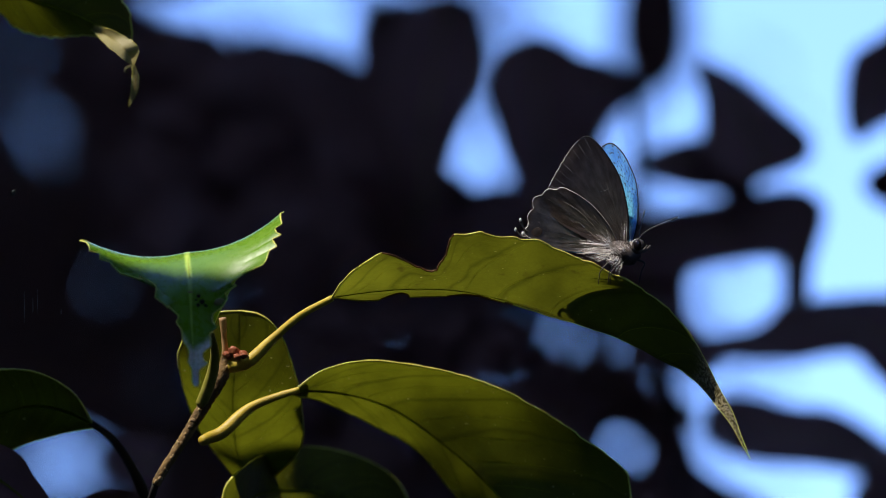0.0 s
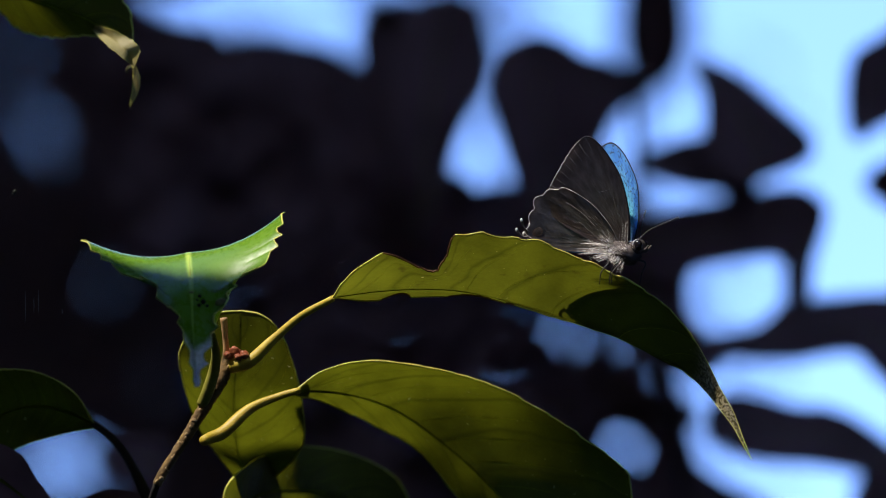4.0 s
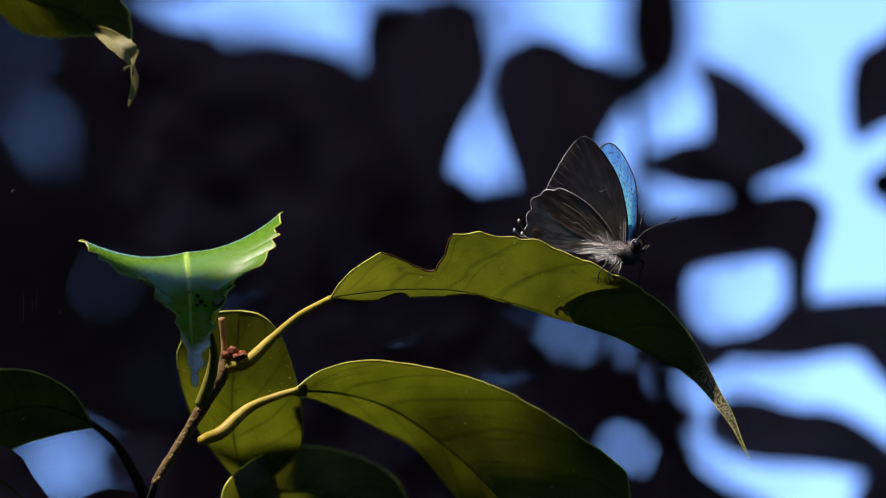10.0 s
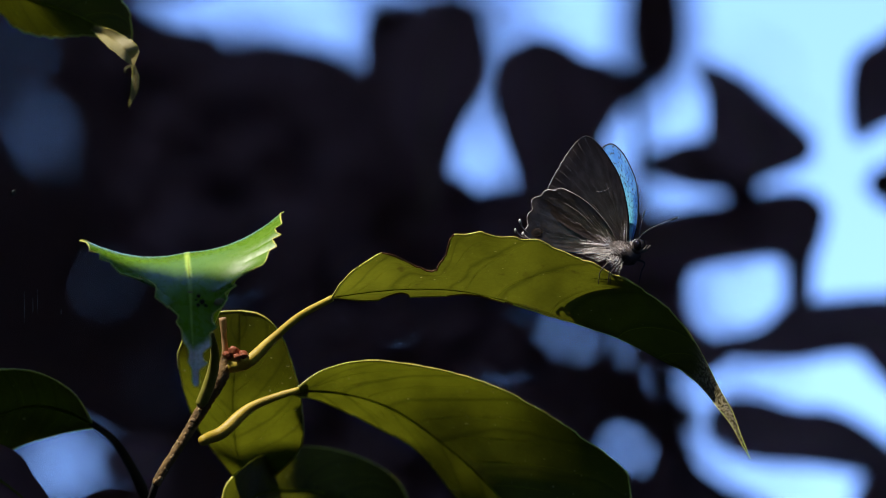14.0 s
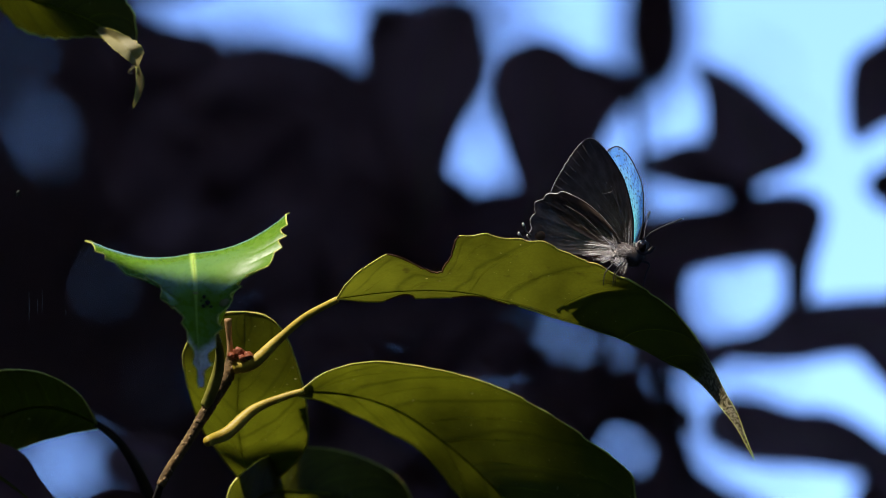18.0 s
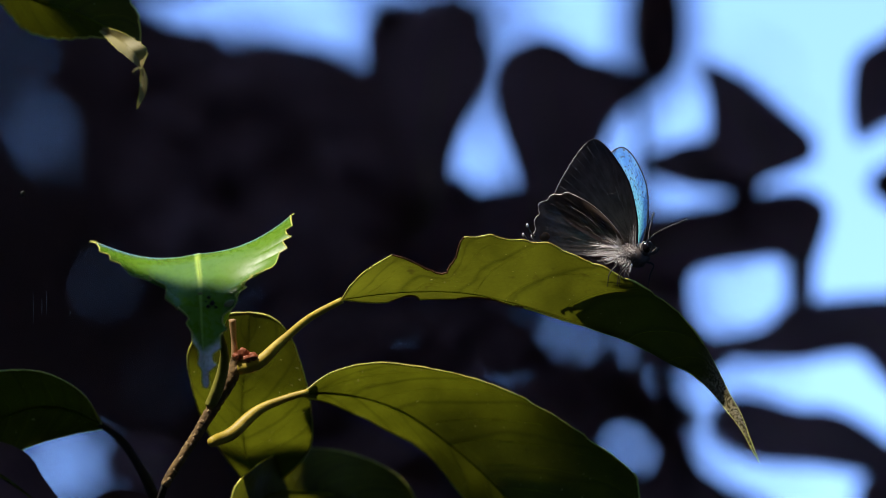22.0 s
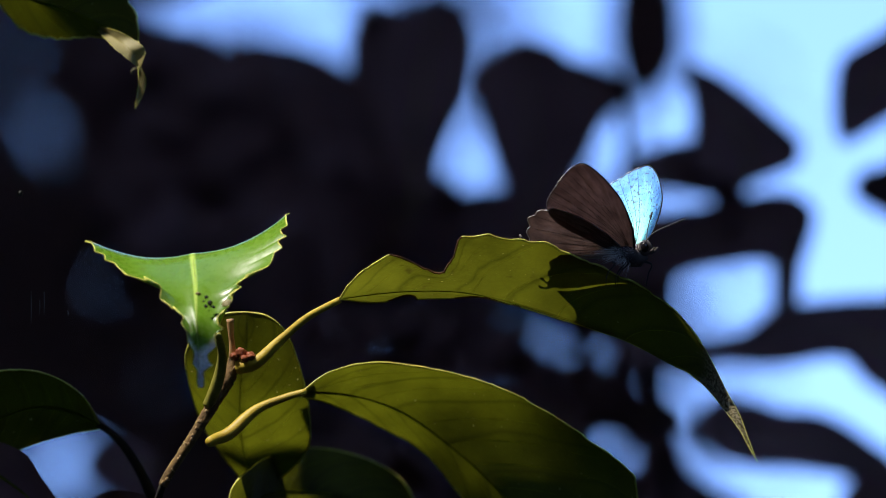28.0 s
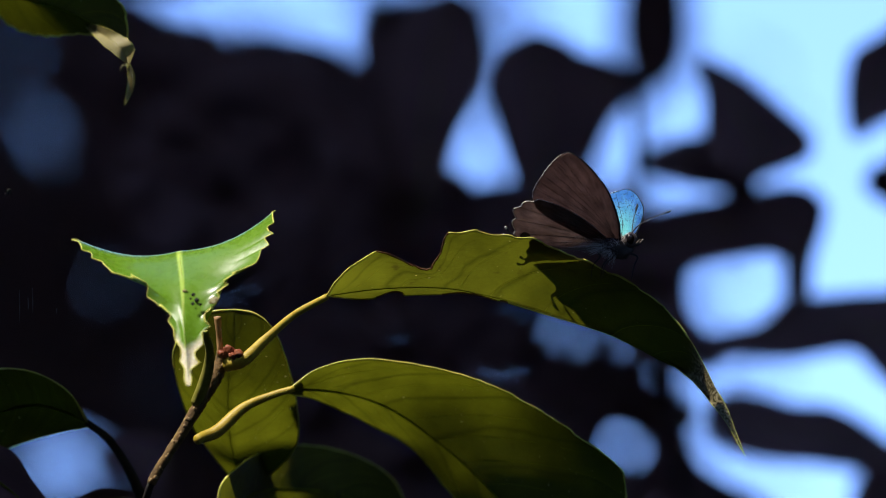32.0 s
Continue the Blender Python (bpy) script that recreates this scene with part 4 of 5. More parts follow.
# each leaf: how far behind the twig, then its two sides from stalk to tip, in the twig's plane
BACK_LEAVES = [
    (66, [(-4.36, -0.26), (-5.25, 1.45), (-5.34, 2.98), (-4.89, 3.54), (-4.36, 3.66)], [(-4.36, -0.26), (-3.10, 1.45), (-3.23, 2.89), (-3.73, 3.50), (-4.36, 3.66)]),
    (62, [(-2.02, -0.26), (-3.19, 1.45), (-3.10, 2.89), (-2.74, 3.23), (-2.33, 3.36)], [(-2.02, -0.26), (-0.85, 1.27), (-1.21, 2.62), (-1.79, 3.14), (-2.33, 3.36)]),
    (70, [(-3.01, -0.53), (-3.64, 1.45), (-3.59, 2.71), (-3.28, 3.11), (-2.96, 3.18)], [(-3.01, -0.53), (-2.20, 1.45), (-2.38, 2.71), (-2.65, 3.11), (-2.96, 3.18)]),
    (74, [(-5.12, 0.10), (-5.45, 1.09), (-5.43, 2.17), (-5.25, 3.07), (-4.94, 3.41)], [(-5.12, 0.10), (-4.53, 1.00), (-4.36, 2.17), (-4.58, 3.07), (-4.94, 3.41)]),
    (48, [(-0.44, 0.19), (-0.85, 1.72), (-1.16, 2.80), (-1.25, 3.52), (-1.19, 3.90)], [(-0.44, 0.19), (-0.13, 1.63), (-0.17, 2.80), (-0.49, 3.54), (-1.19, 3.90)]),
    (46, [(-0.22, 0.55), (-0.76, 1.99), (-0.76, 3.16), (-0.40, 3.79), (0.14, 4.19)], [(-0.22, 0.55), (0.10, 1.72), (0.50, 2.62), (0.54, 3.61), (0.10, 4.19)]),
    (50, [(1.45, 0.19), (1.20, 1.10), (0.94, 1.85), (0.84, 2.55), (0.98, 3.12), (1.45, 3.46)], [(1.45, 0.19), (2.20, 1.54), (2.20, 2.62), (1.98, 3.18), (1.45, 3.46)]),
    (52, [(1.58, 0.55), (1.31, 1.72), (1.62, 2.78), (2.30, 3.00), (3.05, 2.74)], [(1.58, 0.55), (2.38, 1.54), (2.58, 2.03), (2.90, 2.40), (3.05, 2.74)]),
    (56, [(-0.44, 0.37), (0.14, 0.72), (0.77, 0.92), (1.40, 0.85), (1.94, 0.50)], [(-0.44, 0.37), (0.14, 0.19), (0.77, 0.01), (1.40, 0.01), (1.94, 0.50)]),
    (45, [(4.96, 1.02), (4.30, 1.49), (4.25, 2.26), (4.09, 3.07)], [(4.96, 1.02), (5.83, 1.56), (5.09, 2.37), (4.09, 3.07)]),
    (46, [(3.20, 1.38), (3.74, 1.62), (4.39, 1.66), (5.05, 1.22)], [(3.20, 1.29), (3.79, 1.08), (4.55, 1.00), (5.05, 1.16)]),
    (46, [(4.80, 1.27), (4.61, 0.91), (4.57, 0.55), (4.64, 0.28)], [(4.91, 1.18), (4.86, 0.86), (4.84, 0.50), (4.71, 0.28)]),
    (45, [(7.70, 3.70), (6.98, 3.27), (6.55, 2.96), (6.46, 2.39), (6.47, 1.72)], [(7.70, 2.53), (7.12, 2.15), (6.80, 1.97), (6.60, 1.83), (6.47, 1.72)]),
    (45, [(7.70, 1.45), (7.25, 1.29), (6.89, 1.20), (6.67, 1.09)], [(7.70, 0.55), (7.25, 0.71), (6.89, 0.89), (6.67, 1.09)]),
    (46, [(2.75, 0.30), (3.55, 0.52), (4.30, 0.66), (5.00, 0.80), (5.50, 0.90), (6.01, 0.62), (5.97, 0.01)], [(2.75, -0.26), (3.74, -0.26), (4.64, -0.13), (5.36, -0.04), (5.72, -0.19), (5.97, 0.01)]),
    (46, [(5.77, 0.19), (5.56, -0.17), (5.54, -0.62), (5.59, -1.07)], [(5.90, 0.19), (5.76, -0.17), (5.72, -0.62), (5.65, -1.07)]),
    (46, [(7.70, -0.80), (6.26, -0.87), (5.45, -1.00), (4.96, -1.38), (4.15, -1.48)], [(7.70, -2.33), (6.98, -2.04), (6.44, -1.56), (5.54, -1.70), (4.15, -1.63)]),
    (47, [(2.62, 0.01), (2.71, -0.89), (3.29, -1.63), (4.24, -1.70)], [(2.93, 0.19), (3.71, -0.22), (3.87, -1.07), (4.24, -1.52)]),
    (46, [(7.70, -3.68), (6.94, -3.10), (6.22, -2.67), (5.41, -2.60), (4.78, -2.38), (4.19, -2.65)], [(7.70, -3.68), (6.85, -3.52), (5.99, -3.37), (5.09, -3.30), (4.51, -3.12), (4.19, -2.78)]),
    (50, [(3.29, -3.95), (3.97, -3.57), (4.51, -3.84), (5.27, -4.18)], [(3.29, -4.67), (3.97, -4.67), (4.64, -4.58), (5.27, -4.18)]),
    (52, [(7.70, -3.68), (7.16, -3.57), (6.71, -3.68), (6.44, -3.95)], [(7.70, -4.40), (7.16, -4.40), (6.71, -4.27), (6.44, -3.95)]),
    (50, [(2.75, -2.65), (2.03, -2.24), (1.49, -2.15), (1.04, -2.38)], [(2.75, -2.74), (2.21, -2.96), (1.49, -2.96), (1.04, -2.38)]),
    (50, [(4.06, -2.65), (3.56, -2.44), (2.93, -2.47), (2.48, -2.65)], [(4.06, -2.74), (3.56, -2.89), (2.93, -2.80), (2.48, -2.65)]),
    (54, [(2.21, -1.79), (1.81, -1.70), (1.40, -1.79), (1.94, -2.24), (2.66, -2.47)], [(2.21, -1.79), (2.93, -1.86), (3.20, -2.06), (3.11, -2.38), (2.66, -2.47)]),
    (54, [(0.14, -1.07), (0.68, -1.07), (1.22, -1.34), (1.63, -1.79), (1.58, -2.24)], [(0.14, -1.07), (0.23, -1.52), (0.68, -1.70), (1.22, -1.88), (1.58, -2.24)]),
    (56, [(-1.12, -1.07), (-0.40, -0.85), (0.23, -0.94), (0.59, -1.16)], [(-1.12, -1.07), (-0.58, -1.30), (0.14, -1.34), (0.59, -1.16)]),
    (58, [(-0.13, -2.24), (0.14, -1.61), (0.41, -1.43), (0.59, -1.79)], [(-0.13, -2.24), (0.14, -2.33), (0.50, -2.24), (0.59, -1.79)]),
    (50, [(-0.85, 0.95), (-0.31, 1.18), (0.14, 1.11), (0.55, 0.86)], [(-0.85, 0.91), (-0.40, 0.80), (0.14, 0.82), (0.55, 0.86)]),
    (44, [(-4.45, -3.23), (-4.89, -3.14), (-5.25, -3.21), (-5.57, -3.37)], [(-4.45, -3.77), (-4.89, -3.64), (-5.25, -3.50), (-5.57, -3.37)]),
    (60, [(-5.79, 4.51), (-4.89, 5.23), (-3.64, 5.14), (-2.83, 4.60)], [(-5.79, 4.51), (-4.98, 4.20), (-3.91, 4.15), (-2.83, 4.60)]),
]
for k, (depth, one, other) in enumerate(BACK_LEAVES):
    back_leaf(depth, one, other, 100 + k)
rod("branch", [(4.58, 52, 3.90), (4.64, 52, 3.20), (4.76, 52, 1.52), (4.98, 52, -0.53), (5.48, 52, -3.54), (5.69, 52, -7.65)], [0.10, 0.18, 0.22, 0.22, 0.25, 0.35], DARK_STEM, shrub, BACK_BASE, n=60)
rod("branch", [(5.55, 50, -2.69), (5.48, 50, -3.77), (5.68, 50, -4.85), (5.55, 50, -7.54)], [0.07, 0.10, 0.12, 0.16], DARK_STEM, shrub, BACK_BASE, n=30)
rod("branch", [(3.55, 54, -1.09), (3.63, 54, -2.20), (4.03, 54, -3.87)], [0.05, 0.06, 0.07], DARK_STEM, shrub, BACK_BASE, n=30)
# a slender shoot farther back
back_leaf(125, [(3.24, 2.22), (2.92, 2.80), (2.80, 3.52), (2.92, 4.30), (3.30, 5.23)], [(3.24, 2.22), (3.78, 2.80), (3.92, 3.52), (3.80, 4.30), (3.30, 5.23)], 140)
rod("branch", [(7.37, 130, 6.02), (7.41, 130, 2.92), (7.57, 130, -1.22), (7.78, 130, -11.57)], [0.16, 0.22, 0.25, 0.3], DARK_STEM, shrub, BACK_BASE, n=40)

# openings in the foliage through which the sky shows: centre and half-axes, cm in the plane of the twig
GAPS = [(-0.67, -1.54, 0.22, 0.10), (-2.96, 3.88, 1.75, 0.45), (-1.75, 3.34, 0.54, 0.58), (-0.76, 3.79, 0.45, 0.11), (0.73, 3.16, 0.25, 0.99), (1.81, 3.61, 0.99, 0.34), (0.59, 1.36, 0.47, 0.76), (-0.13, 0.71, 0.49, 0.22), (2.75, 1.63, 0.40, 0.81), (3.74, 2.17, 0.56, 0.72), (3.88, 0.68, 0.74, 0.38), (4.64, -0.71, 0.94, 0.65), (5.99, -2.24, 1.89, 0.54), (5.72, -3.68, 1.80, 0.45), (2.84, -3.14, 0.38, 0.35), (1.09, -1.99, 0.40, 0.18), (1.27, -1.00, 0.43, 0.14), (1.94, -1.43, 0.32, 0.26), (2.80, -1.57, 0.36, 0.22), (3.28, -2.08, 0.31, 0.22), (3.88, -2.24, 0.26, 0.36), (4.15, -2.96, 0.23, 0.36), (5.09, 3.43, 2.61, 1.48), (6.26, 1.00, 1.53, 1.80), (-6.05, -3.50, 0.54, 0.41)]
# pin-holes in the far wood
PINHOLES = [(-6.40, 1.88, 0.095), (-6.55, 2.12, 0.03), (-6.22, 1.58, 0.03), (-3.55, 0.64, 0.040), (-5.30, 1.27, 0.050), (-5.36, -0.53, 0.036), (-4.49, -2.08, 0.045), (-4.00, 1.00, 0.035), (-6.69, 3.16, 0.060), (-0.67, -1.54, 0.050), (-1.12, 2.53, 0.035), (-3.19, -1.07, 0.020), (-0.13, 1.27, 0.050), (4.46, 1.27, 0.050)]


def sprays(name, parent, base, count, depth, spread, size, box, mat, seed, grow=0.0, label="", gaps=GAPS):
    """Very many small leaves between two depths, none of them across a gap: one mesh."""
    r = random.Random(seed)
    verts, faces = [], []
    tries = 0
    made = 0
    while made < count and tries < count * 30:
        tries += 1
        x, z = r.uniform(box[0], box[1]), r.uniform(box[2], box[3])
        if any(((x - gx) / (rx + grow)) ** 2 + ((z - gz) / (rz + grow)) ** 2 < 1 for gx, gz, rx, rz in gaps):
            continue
        w = depth + r.uniform(-spread, spread)
        k = (100 + w) / 100
        a = r.uniform(0, 6.28)
        ln = size * r.uniform(0.7, 1.3)
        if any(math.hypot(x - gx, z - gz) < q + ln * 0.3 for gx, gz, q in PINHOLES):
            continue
        c = Vector((x * k, w, z * k)) - base
        u = Vector((math.cos(a), r.uniform(-0.5, 0.5), math.sin(a))) * ln * k * 0.5
        v = Vector((-math.sin(a), r.uniform(-0.5, 0.5), math.cos(a))) * ln * k * 0.26
        o = len(verts)
        bend = Vector((0, 0.12 * ln * k, 0))
        verts += [(c + q) * CM for q in (u * -1, u * -0.45 + v, u * 0.35 + v, u * 1.0, u * 0.35 - v, u * -0.45 - v, bend)]
        faces += [tuple(o + i for i in f) for f in ((0, 5, 6), (5, 4, 6), (4, 3, 6), (3, 2, 6), (2, 1, 6), (1, 0, 6))]
        made += 1
    ob = part(name, mesh_of(name, verts, faces), mat, parent, label)
    return tagged(ob, kind="stuff")


sprays("foliage", shrub, BACK_BASE, 2300, 58, 9, 0.6, (-3.0, 4.6, -4.6, 0.9), LEAF_SHADE_TONE, 1, grow=0.10, label="dense dark leaves in shade")
sprays("foliage", shrub, BACK_BASE, 1200, 68, 9, 0.8, (-4.9, -0.2, -0.5, 3.9), LEAF_SHADE_TONE, 2, grow=0.25, label="dense dark leaves in shade")

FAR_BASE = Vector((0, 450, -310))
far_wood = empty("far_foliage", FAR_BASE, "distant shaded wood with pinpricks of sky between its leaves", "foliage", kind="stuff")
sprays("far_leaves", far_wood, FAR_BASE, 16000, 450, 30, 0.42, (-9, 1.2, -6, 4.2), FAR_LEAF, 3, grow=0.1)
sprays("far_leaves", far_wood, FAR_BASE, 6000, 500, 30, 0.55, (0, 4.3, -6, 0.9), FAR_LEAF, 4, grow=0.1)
# sparse far leaves added in front of the sky to dim it softly
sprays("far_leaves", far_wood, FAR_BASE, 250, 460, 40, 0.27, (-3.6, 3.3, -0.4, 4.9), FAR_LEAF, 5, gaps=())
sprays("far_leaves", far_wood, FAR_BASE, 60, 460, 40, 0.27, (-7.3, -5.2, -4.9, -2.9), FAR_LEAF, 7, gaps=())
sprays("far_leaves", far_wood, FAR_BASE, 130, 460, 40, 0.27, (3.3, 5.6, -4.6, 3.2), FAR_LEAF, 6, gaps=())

# ---- unseen wood around, above and behind the lens, added to dim sky light ----
ground_me = bmesh.new()
bmesh.ops.create_grid(ground_me, x_segments=60, y_segments=60, size=300)
for v in ground_me.verts:
    v.co.z = 0.25 * noise.noise(v.co * 0.08)
gme = bpy.data.meshes.new("ground")
ground_me.to_mesh(gme)
ground_me.free()
tagged(part("ground", gme, SOIL), "dark forest floor of soil and leaf litter", "ground", kind="structure")

wood = new("added_canopy")
wood.empty_display_size = 0.1
tagged(wood, "unseen leaf canopy added to hold back sky light from the twig", "trees", kind="stuff")
r = random.Random(11)
verts, faces = [], []
centre = STAGE.translation
# openings left for sky light: sheen on the young leaf, fill from behind
OVERHEAD = Vector((-0.10, 0.14, 1)).normalized()
FORWARD = Vector((0, math.cos(radians(43)), math.sin(radians(43))))
FILL_GAP = Vector((0.2, -math.cos(radians(20)), math.sin(radians(20)))).normalized()
made = 0
while made < 38000:
    d = Vector((r.gauss(0, 1), r.gauss(0, 1), r.gauss(0, 1))).normalized()
    if d.z < 0.45 and r.random() < 0.62:
        continue
    if d.z < -0.3 or d.angle(AIM) < radians(8) or d.angle(FILL_GAP) < radians(12) or d.angle(FORWARD) < radians(19) or d.angle(OVERHEAD) < radians(16) or d.angle(SUN) < radians(0.5):
        continue
    dist = r.uniform(5.5, 8.5)
    c = centre + d * dist
    s = r.uniform(0.16, 0.34)
    aside = (c - centre) - SUN * (c - centre).dot(SUN)
    if c.z < 0.1 or (d.dot(SUN) > 0 and aside.length < 0.13 + s):
        continue
    made += 1
    u = Vector((r.gauss(0, 1), r.gauss(0, 1), r.gauss(0, 1))).normalized()
    v = u.cross(d).normalized()
    o = len(verts)
    verts += [c - u * s, c + v * s * 0.5, c + u * s, c - v * s * 0.5]
    faces.append((o, o + 1, o + 2, o + 3))
tagged(part("leaves", mesh_of("leaves", verts, faces, smooth=False), FOREST, wood, "dense leaves"), kind="stuff")
for k in range(9):
    a = radians(130 + 32 * k)
    if abs(math.cos(a)) < 0.35 and math.sin(a) > 0:
        continue
    x, y = 6.5 * math.cos(a), 1 + 6.5 * math.sin(a)
    v, f = tube([(x * 100, y * 100, -30), (x * 98, y * 98, 250), (x * 93, y * 93, 700)], [22, 16, 9], sides=14, n=20, wobble=0.08, seed=k)
    part("trunk", mesh_of("trunk", [q * CM for q in v], f), TRUNK, wood)

# ---- unseen branches overhead, added between the sun and the twig for shade ----
OVER_BASE = Vector((70, 40, 110))
overhead = empty("added_shade_branch", OVER_BASE, "unseen leafy branch added above to cast shade on the leaves", "branch")


def shade_leaf(owner, base, target, away, length, width, turn=0.0, seed=0):
    """Unseen leaf up the sunbeam from target, square to the sun, to shade it."""
    c = Vector(target) + SUN_STAGE * away
    across = (Vector((1, 0, 0)) - SUN_STAGE * SUN_STAGE.x).normalized()
    back = SUN_STAGE.cross(across)
    a = radians(turn - 17)
    d = (across * math.cos(a) + back * math.sin(a)) * length / 2
    side = (back * math.cos(a) - across * math.sin(a)) * width / 2
    mid = [c - d, c - d * 0.4, c + d * 0.3, c + d]
    prof = [0.02, 0.95, 0.9, 0]
    return leaf(owner, base, mid, [m - side * w for m, w in zip(mid, prof)], [m + side * w for m, w in zip(mid, prof)], LEAF_SHADE_TONE,
                veins=0, margin=0, seed=seed, teeth=14, tooth=0.04, rib=0.04, tears=0.05)


for k, (target, away, ln, wd, turn) in enumerate((
        ((-6.264, 2.50, -2.389), 80, 2.8, 3.6, 5), ((-5.90, 2.70, 4.20), 30, 3.4, 0.9, 17),
        ((3.15, 2.40, -3.80), 130, 2.8, 2.3, 0), ((-1.60, 6.70, -3.60), 40, 3.2, 3.4, 0),
        ((-5.90, 2.40, -2.30), 34, 2.3, 4.2, 0), ((-6.843, 2.20, -2.658), 40, 0.35, 3.0, 35), ((-7.60, 3.00, -3.00), 36, 1.0, 2.6, 10))):
    shade_leaf(overhead, OVER_BASE, target, away, ln, wd, turn, 60 + k)
rod("stem", [OVER_BASE, (45, 20, 70), (20, 6, 45), (0, -2, 38)], [0.9, 0.6, 0.35, 0.2], DARK_STEM, overhead, OVER_BASE, n=40)
# more unseen leaves, added to keep the sun off the shrub behind
r = random.Random(77)
verts, faces = [], []
for k in range(5200):
    x, w, up = r.uniform(-55, 55), 40 + 80 * r.random(), r.uniform(46, 66)
    ln = r.uniform(2.5, 5.0)
    w += ln * 0.6
    c = Vector((x, w, 0)) + SUN_STAGE * up - OVER_BASE
    a = r.uniform(0, 6.28)
    u = Vector((math.cos(a), math.sin(a), r.uniform(-0.4, 0.4))) * ln * 0.5
    v = Vector((-math.sin(a), math.cos(a), r.uniform(-0.4, 0.4))) * ln * 0.25
    o = len(verts)
    verts += [(c + q) * CM for q in (u * -1, u * -0.4 + v, u * 0.4 + v, u, u * 0.4 - v, u * -0.4 - v)]
    faces.append(tuple(range(o, o + 6)))
tagged(part("foliage", mesh_of("foliage", verts, faces), LEAF_SHADE_TONE, overhead, "dense dark leaves"), kind="stuff")

# unseen leaf added to cast the shade that moves over the young leaf
SWING_BASE = Vector((-3.936, -2.60, -1.043)) + SUN_STAGE * 44 + Vector((-2.5, 0, 0))
swinging = empty("added_shade_leaf", SWING_BASE, "unseen leaf added above the twig to cast the moving shade", "leaf")
shade_leaf(swinging, SWING_BASE, (-3.916, -3.10, -1.038), 42, 9.0, 2.9, 9, 90)
rod("stalk", [SWING_BASE, SWING_BASE + Vector((-2, 1, 4))], [0.08, 0.12], DARK_STEM, swinging, SWING_BASE)

# ---- what the breeze and the butterfly do ----
SWAY = [(0, 0, -0), (0.5, 0.028, -0), (1, 0.007, -0), (1.5, 0.028, -0), (2, 0.028, -0), (2.5, 0.028, -0), (3, 0.035, -0.007), 
    (3.5, 0.021, -0), (5.5, 0.013, -0.013), (6, 0.013, -0), (6.5, 0.013, -0), (7, 0, -0), (7.5, -0.013, -0), (8, 0, -0), 
    (8.5, -0.013, -0), (9, -0.013, -0), (9.5, -0.013, -0), (10, -0.013, -0), (10.5, -0.013, -0), (11, -0.027, -0), (11.5, -0.013, 0.007), 
    (12, -0.013, 0.013), (12.5, -0.013, 0.013), (13, 0, -0), (13.5, 0, -0), (14, 0, -0), (14.5, 0.013, 0.007), (16.5, 0.055, -0.007), 
    (17, 0.083, -0.02), (17.5, 0.069, -0.02), (18, 0.076, -0.021), (18.5, 0.096, -0.021), (19, 0.083, -0.027), (19.5, 0.111, -0.021), (20, 0.096, -0.027), 
    (20.5, 0.096, -0.021), (21, 0.138, -0.034), (21.5, 0.138, -0.035), (22, 0.144, -0.034), (22.5, 0.144, -0.034), (23, 0.159, -0.041), (23.5, 0.152, -0.034), 
    (24, 0.152, -0.035), (24.5, 0.166, -0.034), (25, 0.172, -0.034), (25.5, 0.166, -0.034), (27.5, 0.138, -0.041), (28, 0.11, -0.028), (28.5, 0.021, -0.027), 
    (29, -0.227, 0.049), (29.5, -0.117, 0.063), (30, 0.048, -0.02), (30.5, -0.076, 0.028), (31, -0.013, 0.013), (31.5, -0.021, 0.028), (32, -0.076, 0.028)]
BACK_SWAY = [(0, 0, -0), (0.5, 0, -0), (1, -0.007, -0), (1.5, 0.013, -0), (2, 0.013, -0), (2.5, 0, -0), (3, 0.013, 0.007), 
    (3.5, 0.021, 0.013), (5.5, 0.007, 0.007), (6, 0, -0), (6.5, 0.041, -0), (7, 0.021, -0), (7.5, 0.013, -0), (8, 0.041, -0), 
    (8.5, 0.041, -0), (9, 0.041, -0), (9.5, 0.048, -0), (10, 0.041, -0.007), (10.5, 0.041, -0.007), (11, 0.041, -0.007), (11.5, 0.041, -0.007), 
    (12, 0.041, -0.007), (12.5, 0.055, -0.007), (13, 0.041, -0.007), (13.5, 0.041, -0.007), (14, 0.041, -0.007), (14.5, 0.041, -0.007), (16.5, 0.028, -0.028), 
    (17, 0.028, -0.028), (17.5, 0.013, -0.028), (18, 0.021, -0.028), (18.5, 0.028, -0.028), (19, 0.028, -0.028), (19.5, 0.028, -0.028), (20, 0.028, -0.028), 
    (20.5, 0.021, -0.028), (21, 0.035, -0.021), (21.5, 0.076, -0), (22, 0.069, -0.007), (22.5, 0.007, -0.007), (23, 0.035, -0.007), (23.5, 0.09, -0), 
    (24, 0.055, 0.014), (24.5, 0.027, -0.013), (25, 0.014, -0.035), (25.5, -0.055, -0.021), (27.5, -0.241, -0.117), (28, -0.165, -0.055), (28.5, -0.013, 0.034), 
    (29, -0.069, -0.013), (29.5, -0.144, -0.027), (30, -0.083, 0.007), (30.5, 0, 0.035), (31, -0.055, -0), (31.5, -0.007, 0.021), (32, 0.014, 0.041)]


def swayed(base, dx, dz, roll=0.0):
    return STAGE @ Matrix.Translation((Vector(base) + Vector((dx, 0, dz))) * CM) @ pose(0, 0, 0, 0, roll, 0)


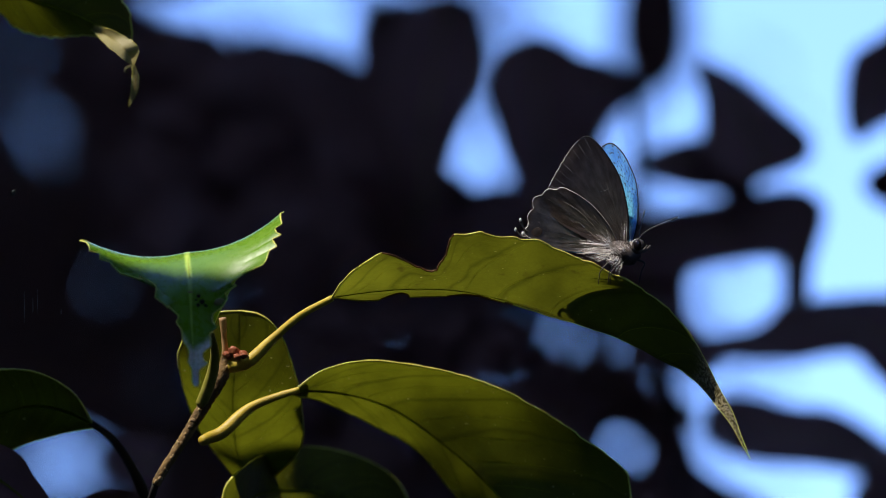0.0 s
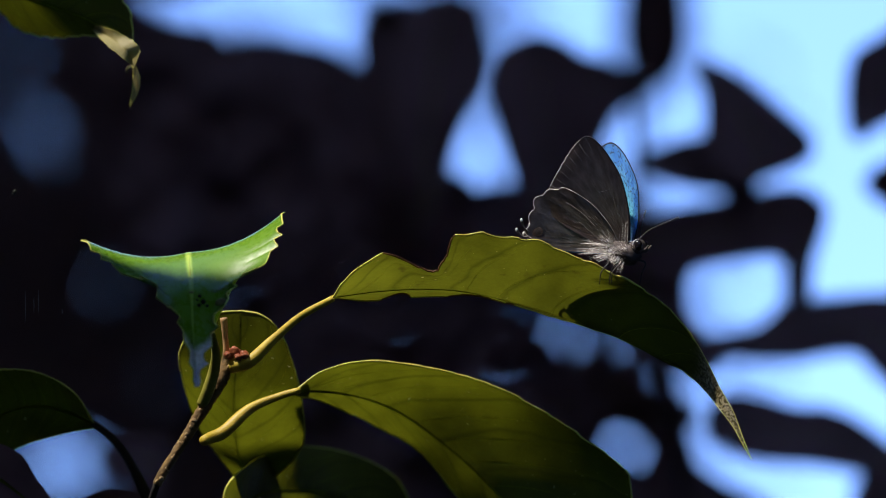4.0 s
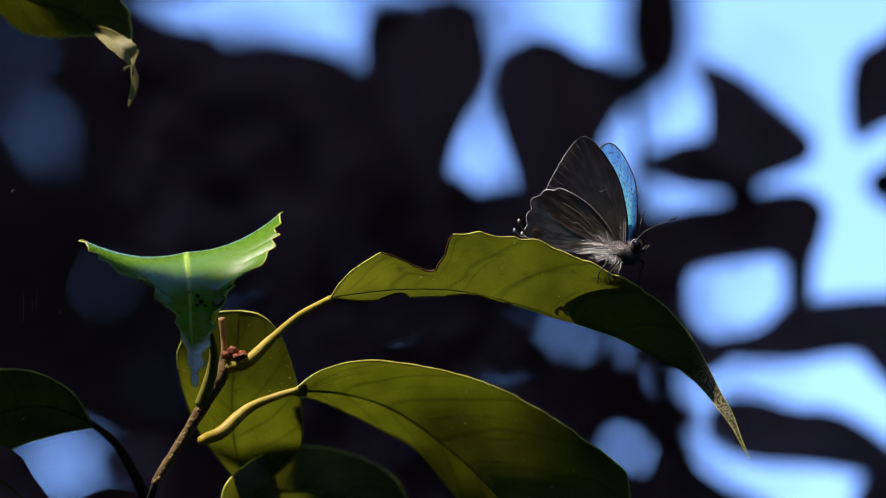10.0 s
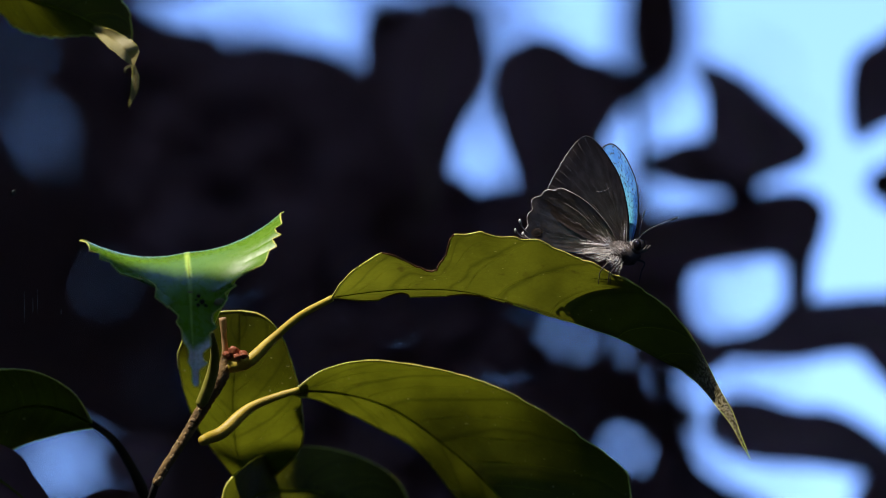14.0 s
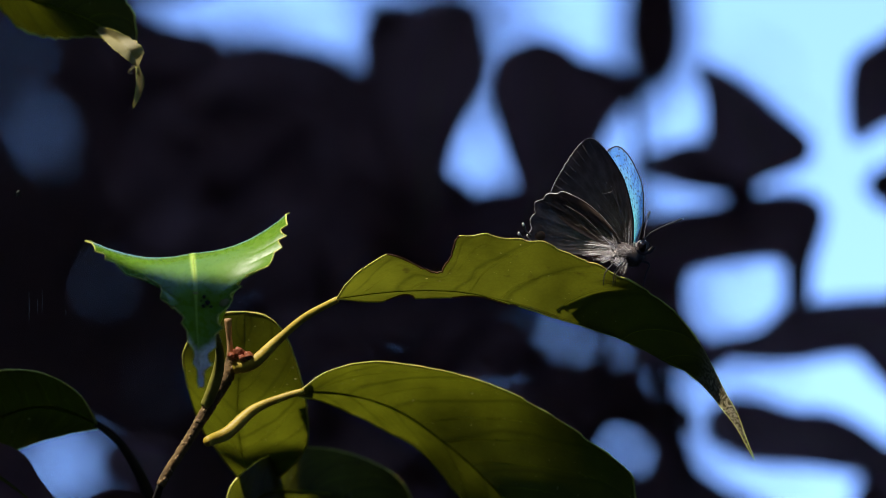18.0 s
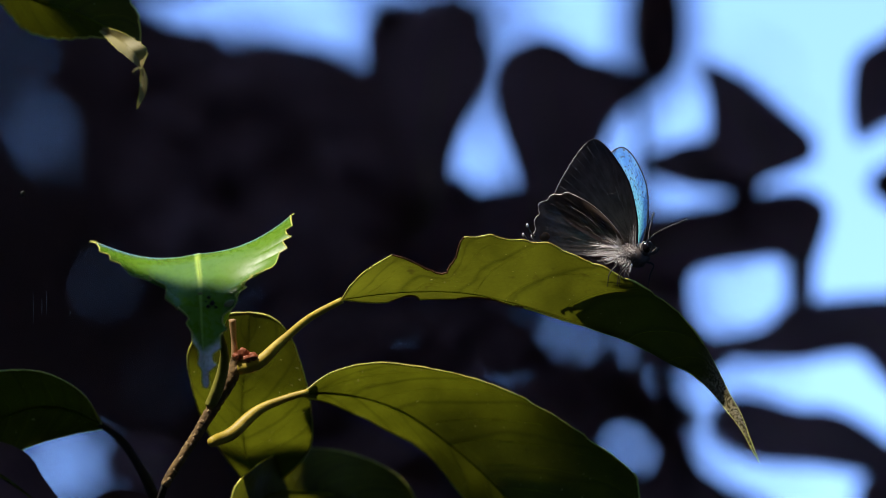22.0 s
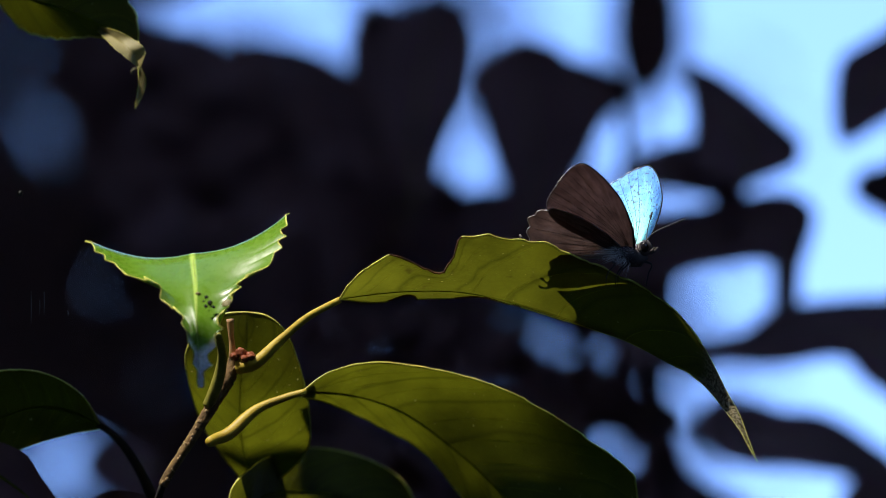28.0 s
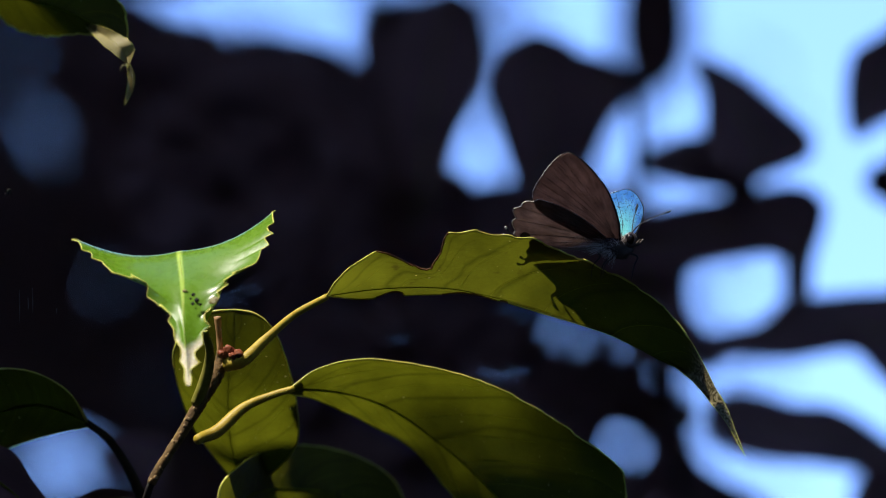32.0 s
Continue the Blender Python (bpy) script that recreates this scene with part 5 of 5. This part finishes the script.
def motions():
    for thing, base in ((twig, TWIG_BASE), (hanging, TOP_BASE), (low, LOW_BASE), (silk, SILK_BASE), (spider, SPIDER_BASE)):
        walk(thing, [(t, swayed(base, dx, dz * 0.6, dx * 1.8)) for t, dx, dz in SWAY])
    walk(shrub, [(t, swayed(BACK_BASE, dx * 1.48, dz * 1.48)) for t, dx, dz in BACK_SWAY])
    # the young leaf gives way a little more than its twig
    bend = [(0, 0), (25.5, 0), (27.5, -0.04), (28, -0.04), (28.5, -0.06), (29, -0.17), (29.5, 0), (30, -0.05), (30.5, -0.02), (31, -0.01), (32, -0.04)]
    walk(young, [(t, pose(dx * CM, 0, 0)) for t, dx in bend])
    # the shade slides off the young leaf
    slide = [(0, 0), (14, 0), (17, -0.04), (21, -0.16), (24, -0.35), (24.4, -0.8), (25.5, -0.85), (27.5, -0.85), (28.1, -0.9), (28.6, -1.15), (29, -1.35), (29.5, -2.2), (32, -2.2)]
    walk(swinging, [(t, STAGE @ Matrix.Translation((SWING_BASE + Vector((0, w, 0))) * CM)) for t, w in slide])
    # it steps a little towards the lens as it opens its wings
    step = lambda t: 0.42 * min(1, max(0, (t - 27.5) / 1.5))
    walk(butterfly, [(t, swayed(ROOT - Vector((0, step(t), 0)), dx - (0.05 if t > 29.2 else 0), dz + (0.07 if t > 29.2 else 0)) @ pose(0, 0, 0, 0, 0, HEADING)) for t, dx, dz in SWAY])
    # each wing: seconds, how far it leans from upright, how far the forewing is drawn forward
    near = [(0, 4, 2), (7.5, 4, 2), (8.5, 10.5, 2.5), (9.5, 7, 2.5), (14.5, 6, 3), (16.5, 11, 4.5), (25.5, 12.5, 5.5), (27.5, 40, 10), (28.5, 39, 10), (29, 32, 10), (30, 39, 10), (32, 38, 10)]
    far = [(0, 19, 4), (7.5, 18, 4), (8.5, 19.5, 4), (9.5, 19, 4), (14.5, 20, 4), (16.5, 21, 4), (25.5, 22, 5), (27.5, 40, 13), (28.1, 41, 12), (28.4, 58, 2), (28.7, 49, 4), (29.0, 46, 6), (29.5, 58, 3), (30, 60, 4), (32, 59, 4)]
    for wings, side, table in ((near_wings, 1, near), (far_wings, -1, far)):
        fore, hind = wings
        walk(fore, [(t, pose(0, 0, 0, a * side, 0, 0) @ pose(0, 0, 0, 0, f, 0)) for t, a, f in table])
        walk(hind, [(t, pose(0, 0, 0, min(a, 39) * side, 0, 0) @ pose(0, 0, 0, 0, -f * 0.35, 0)) for t, a, f in table])


motions()
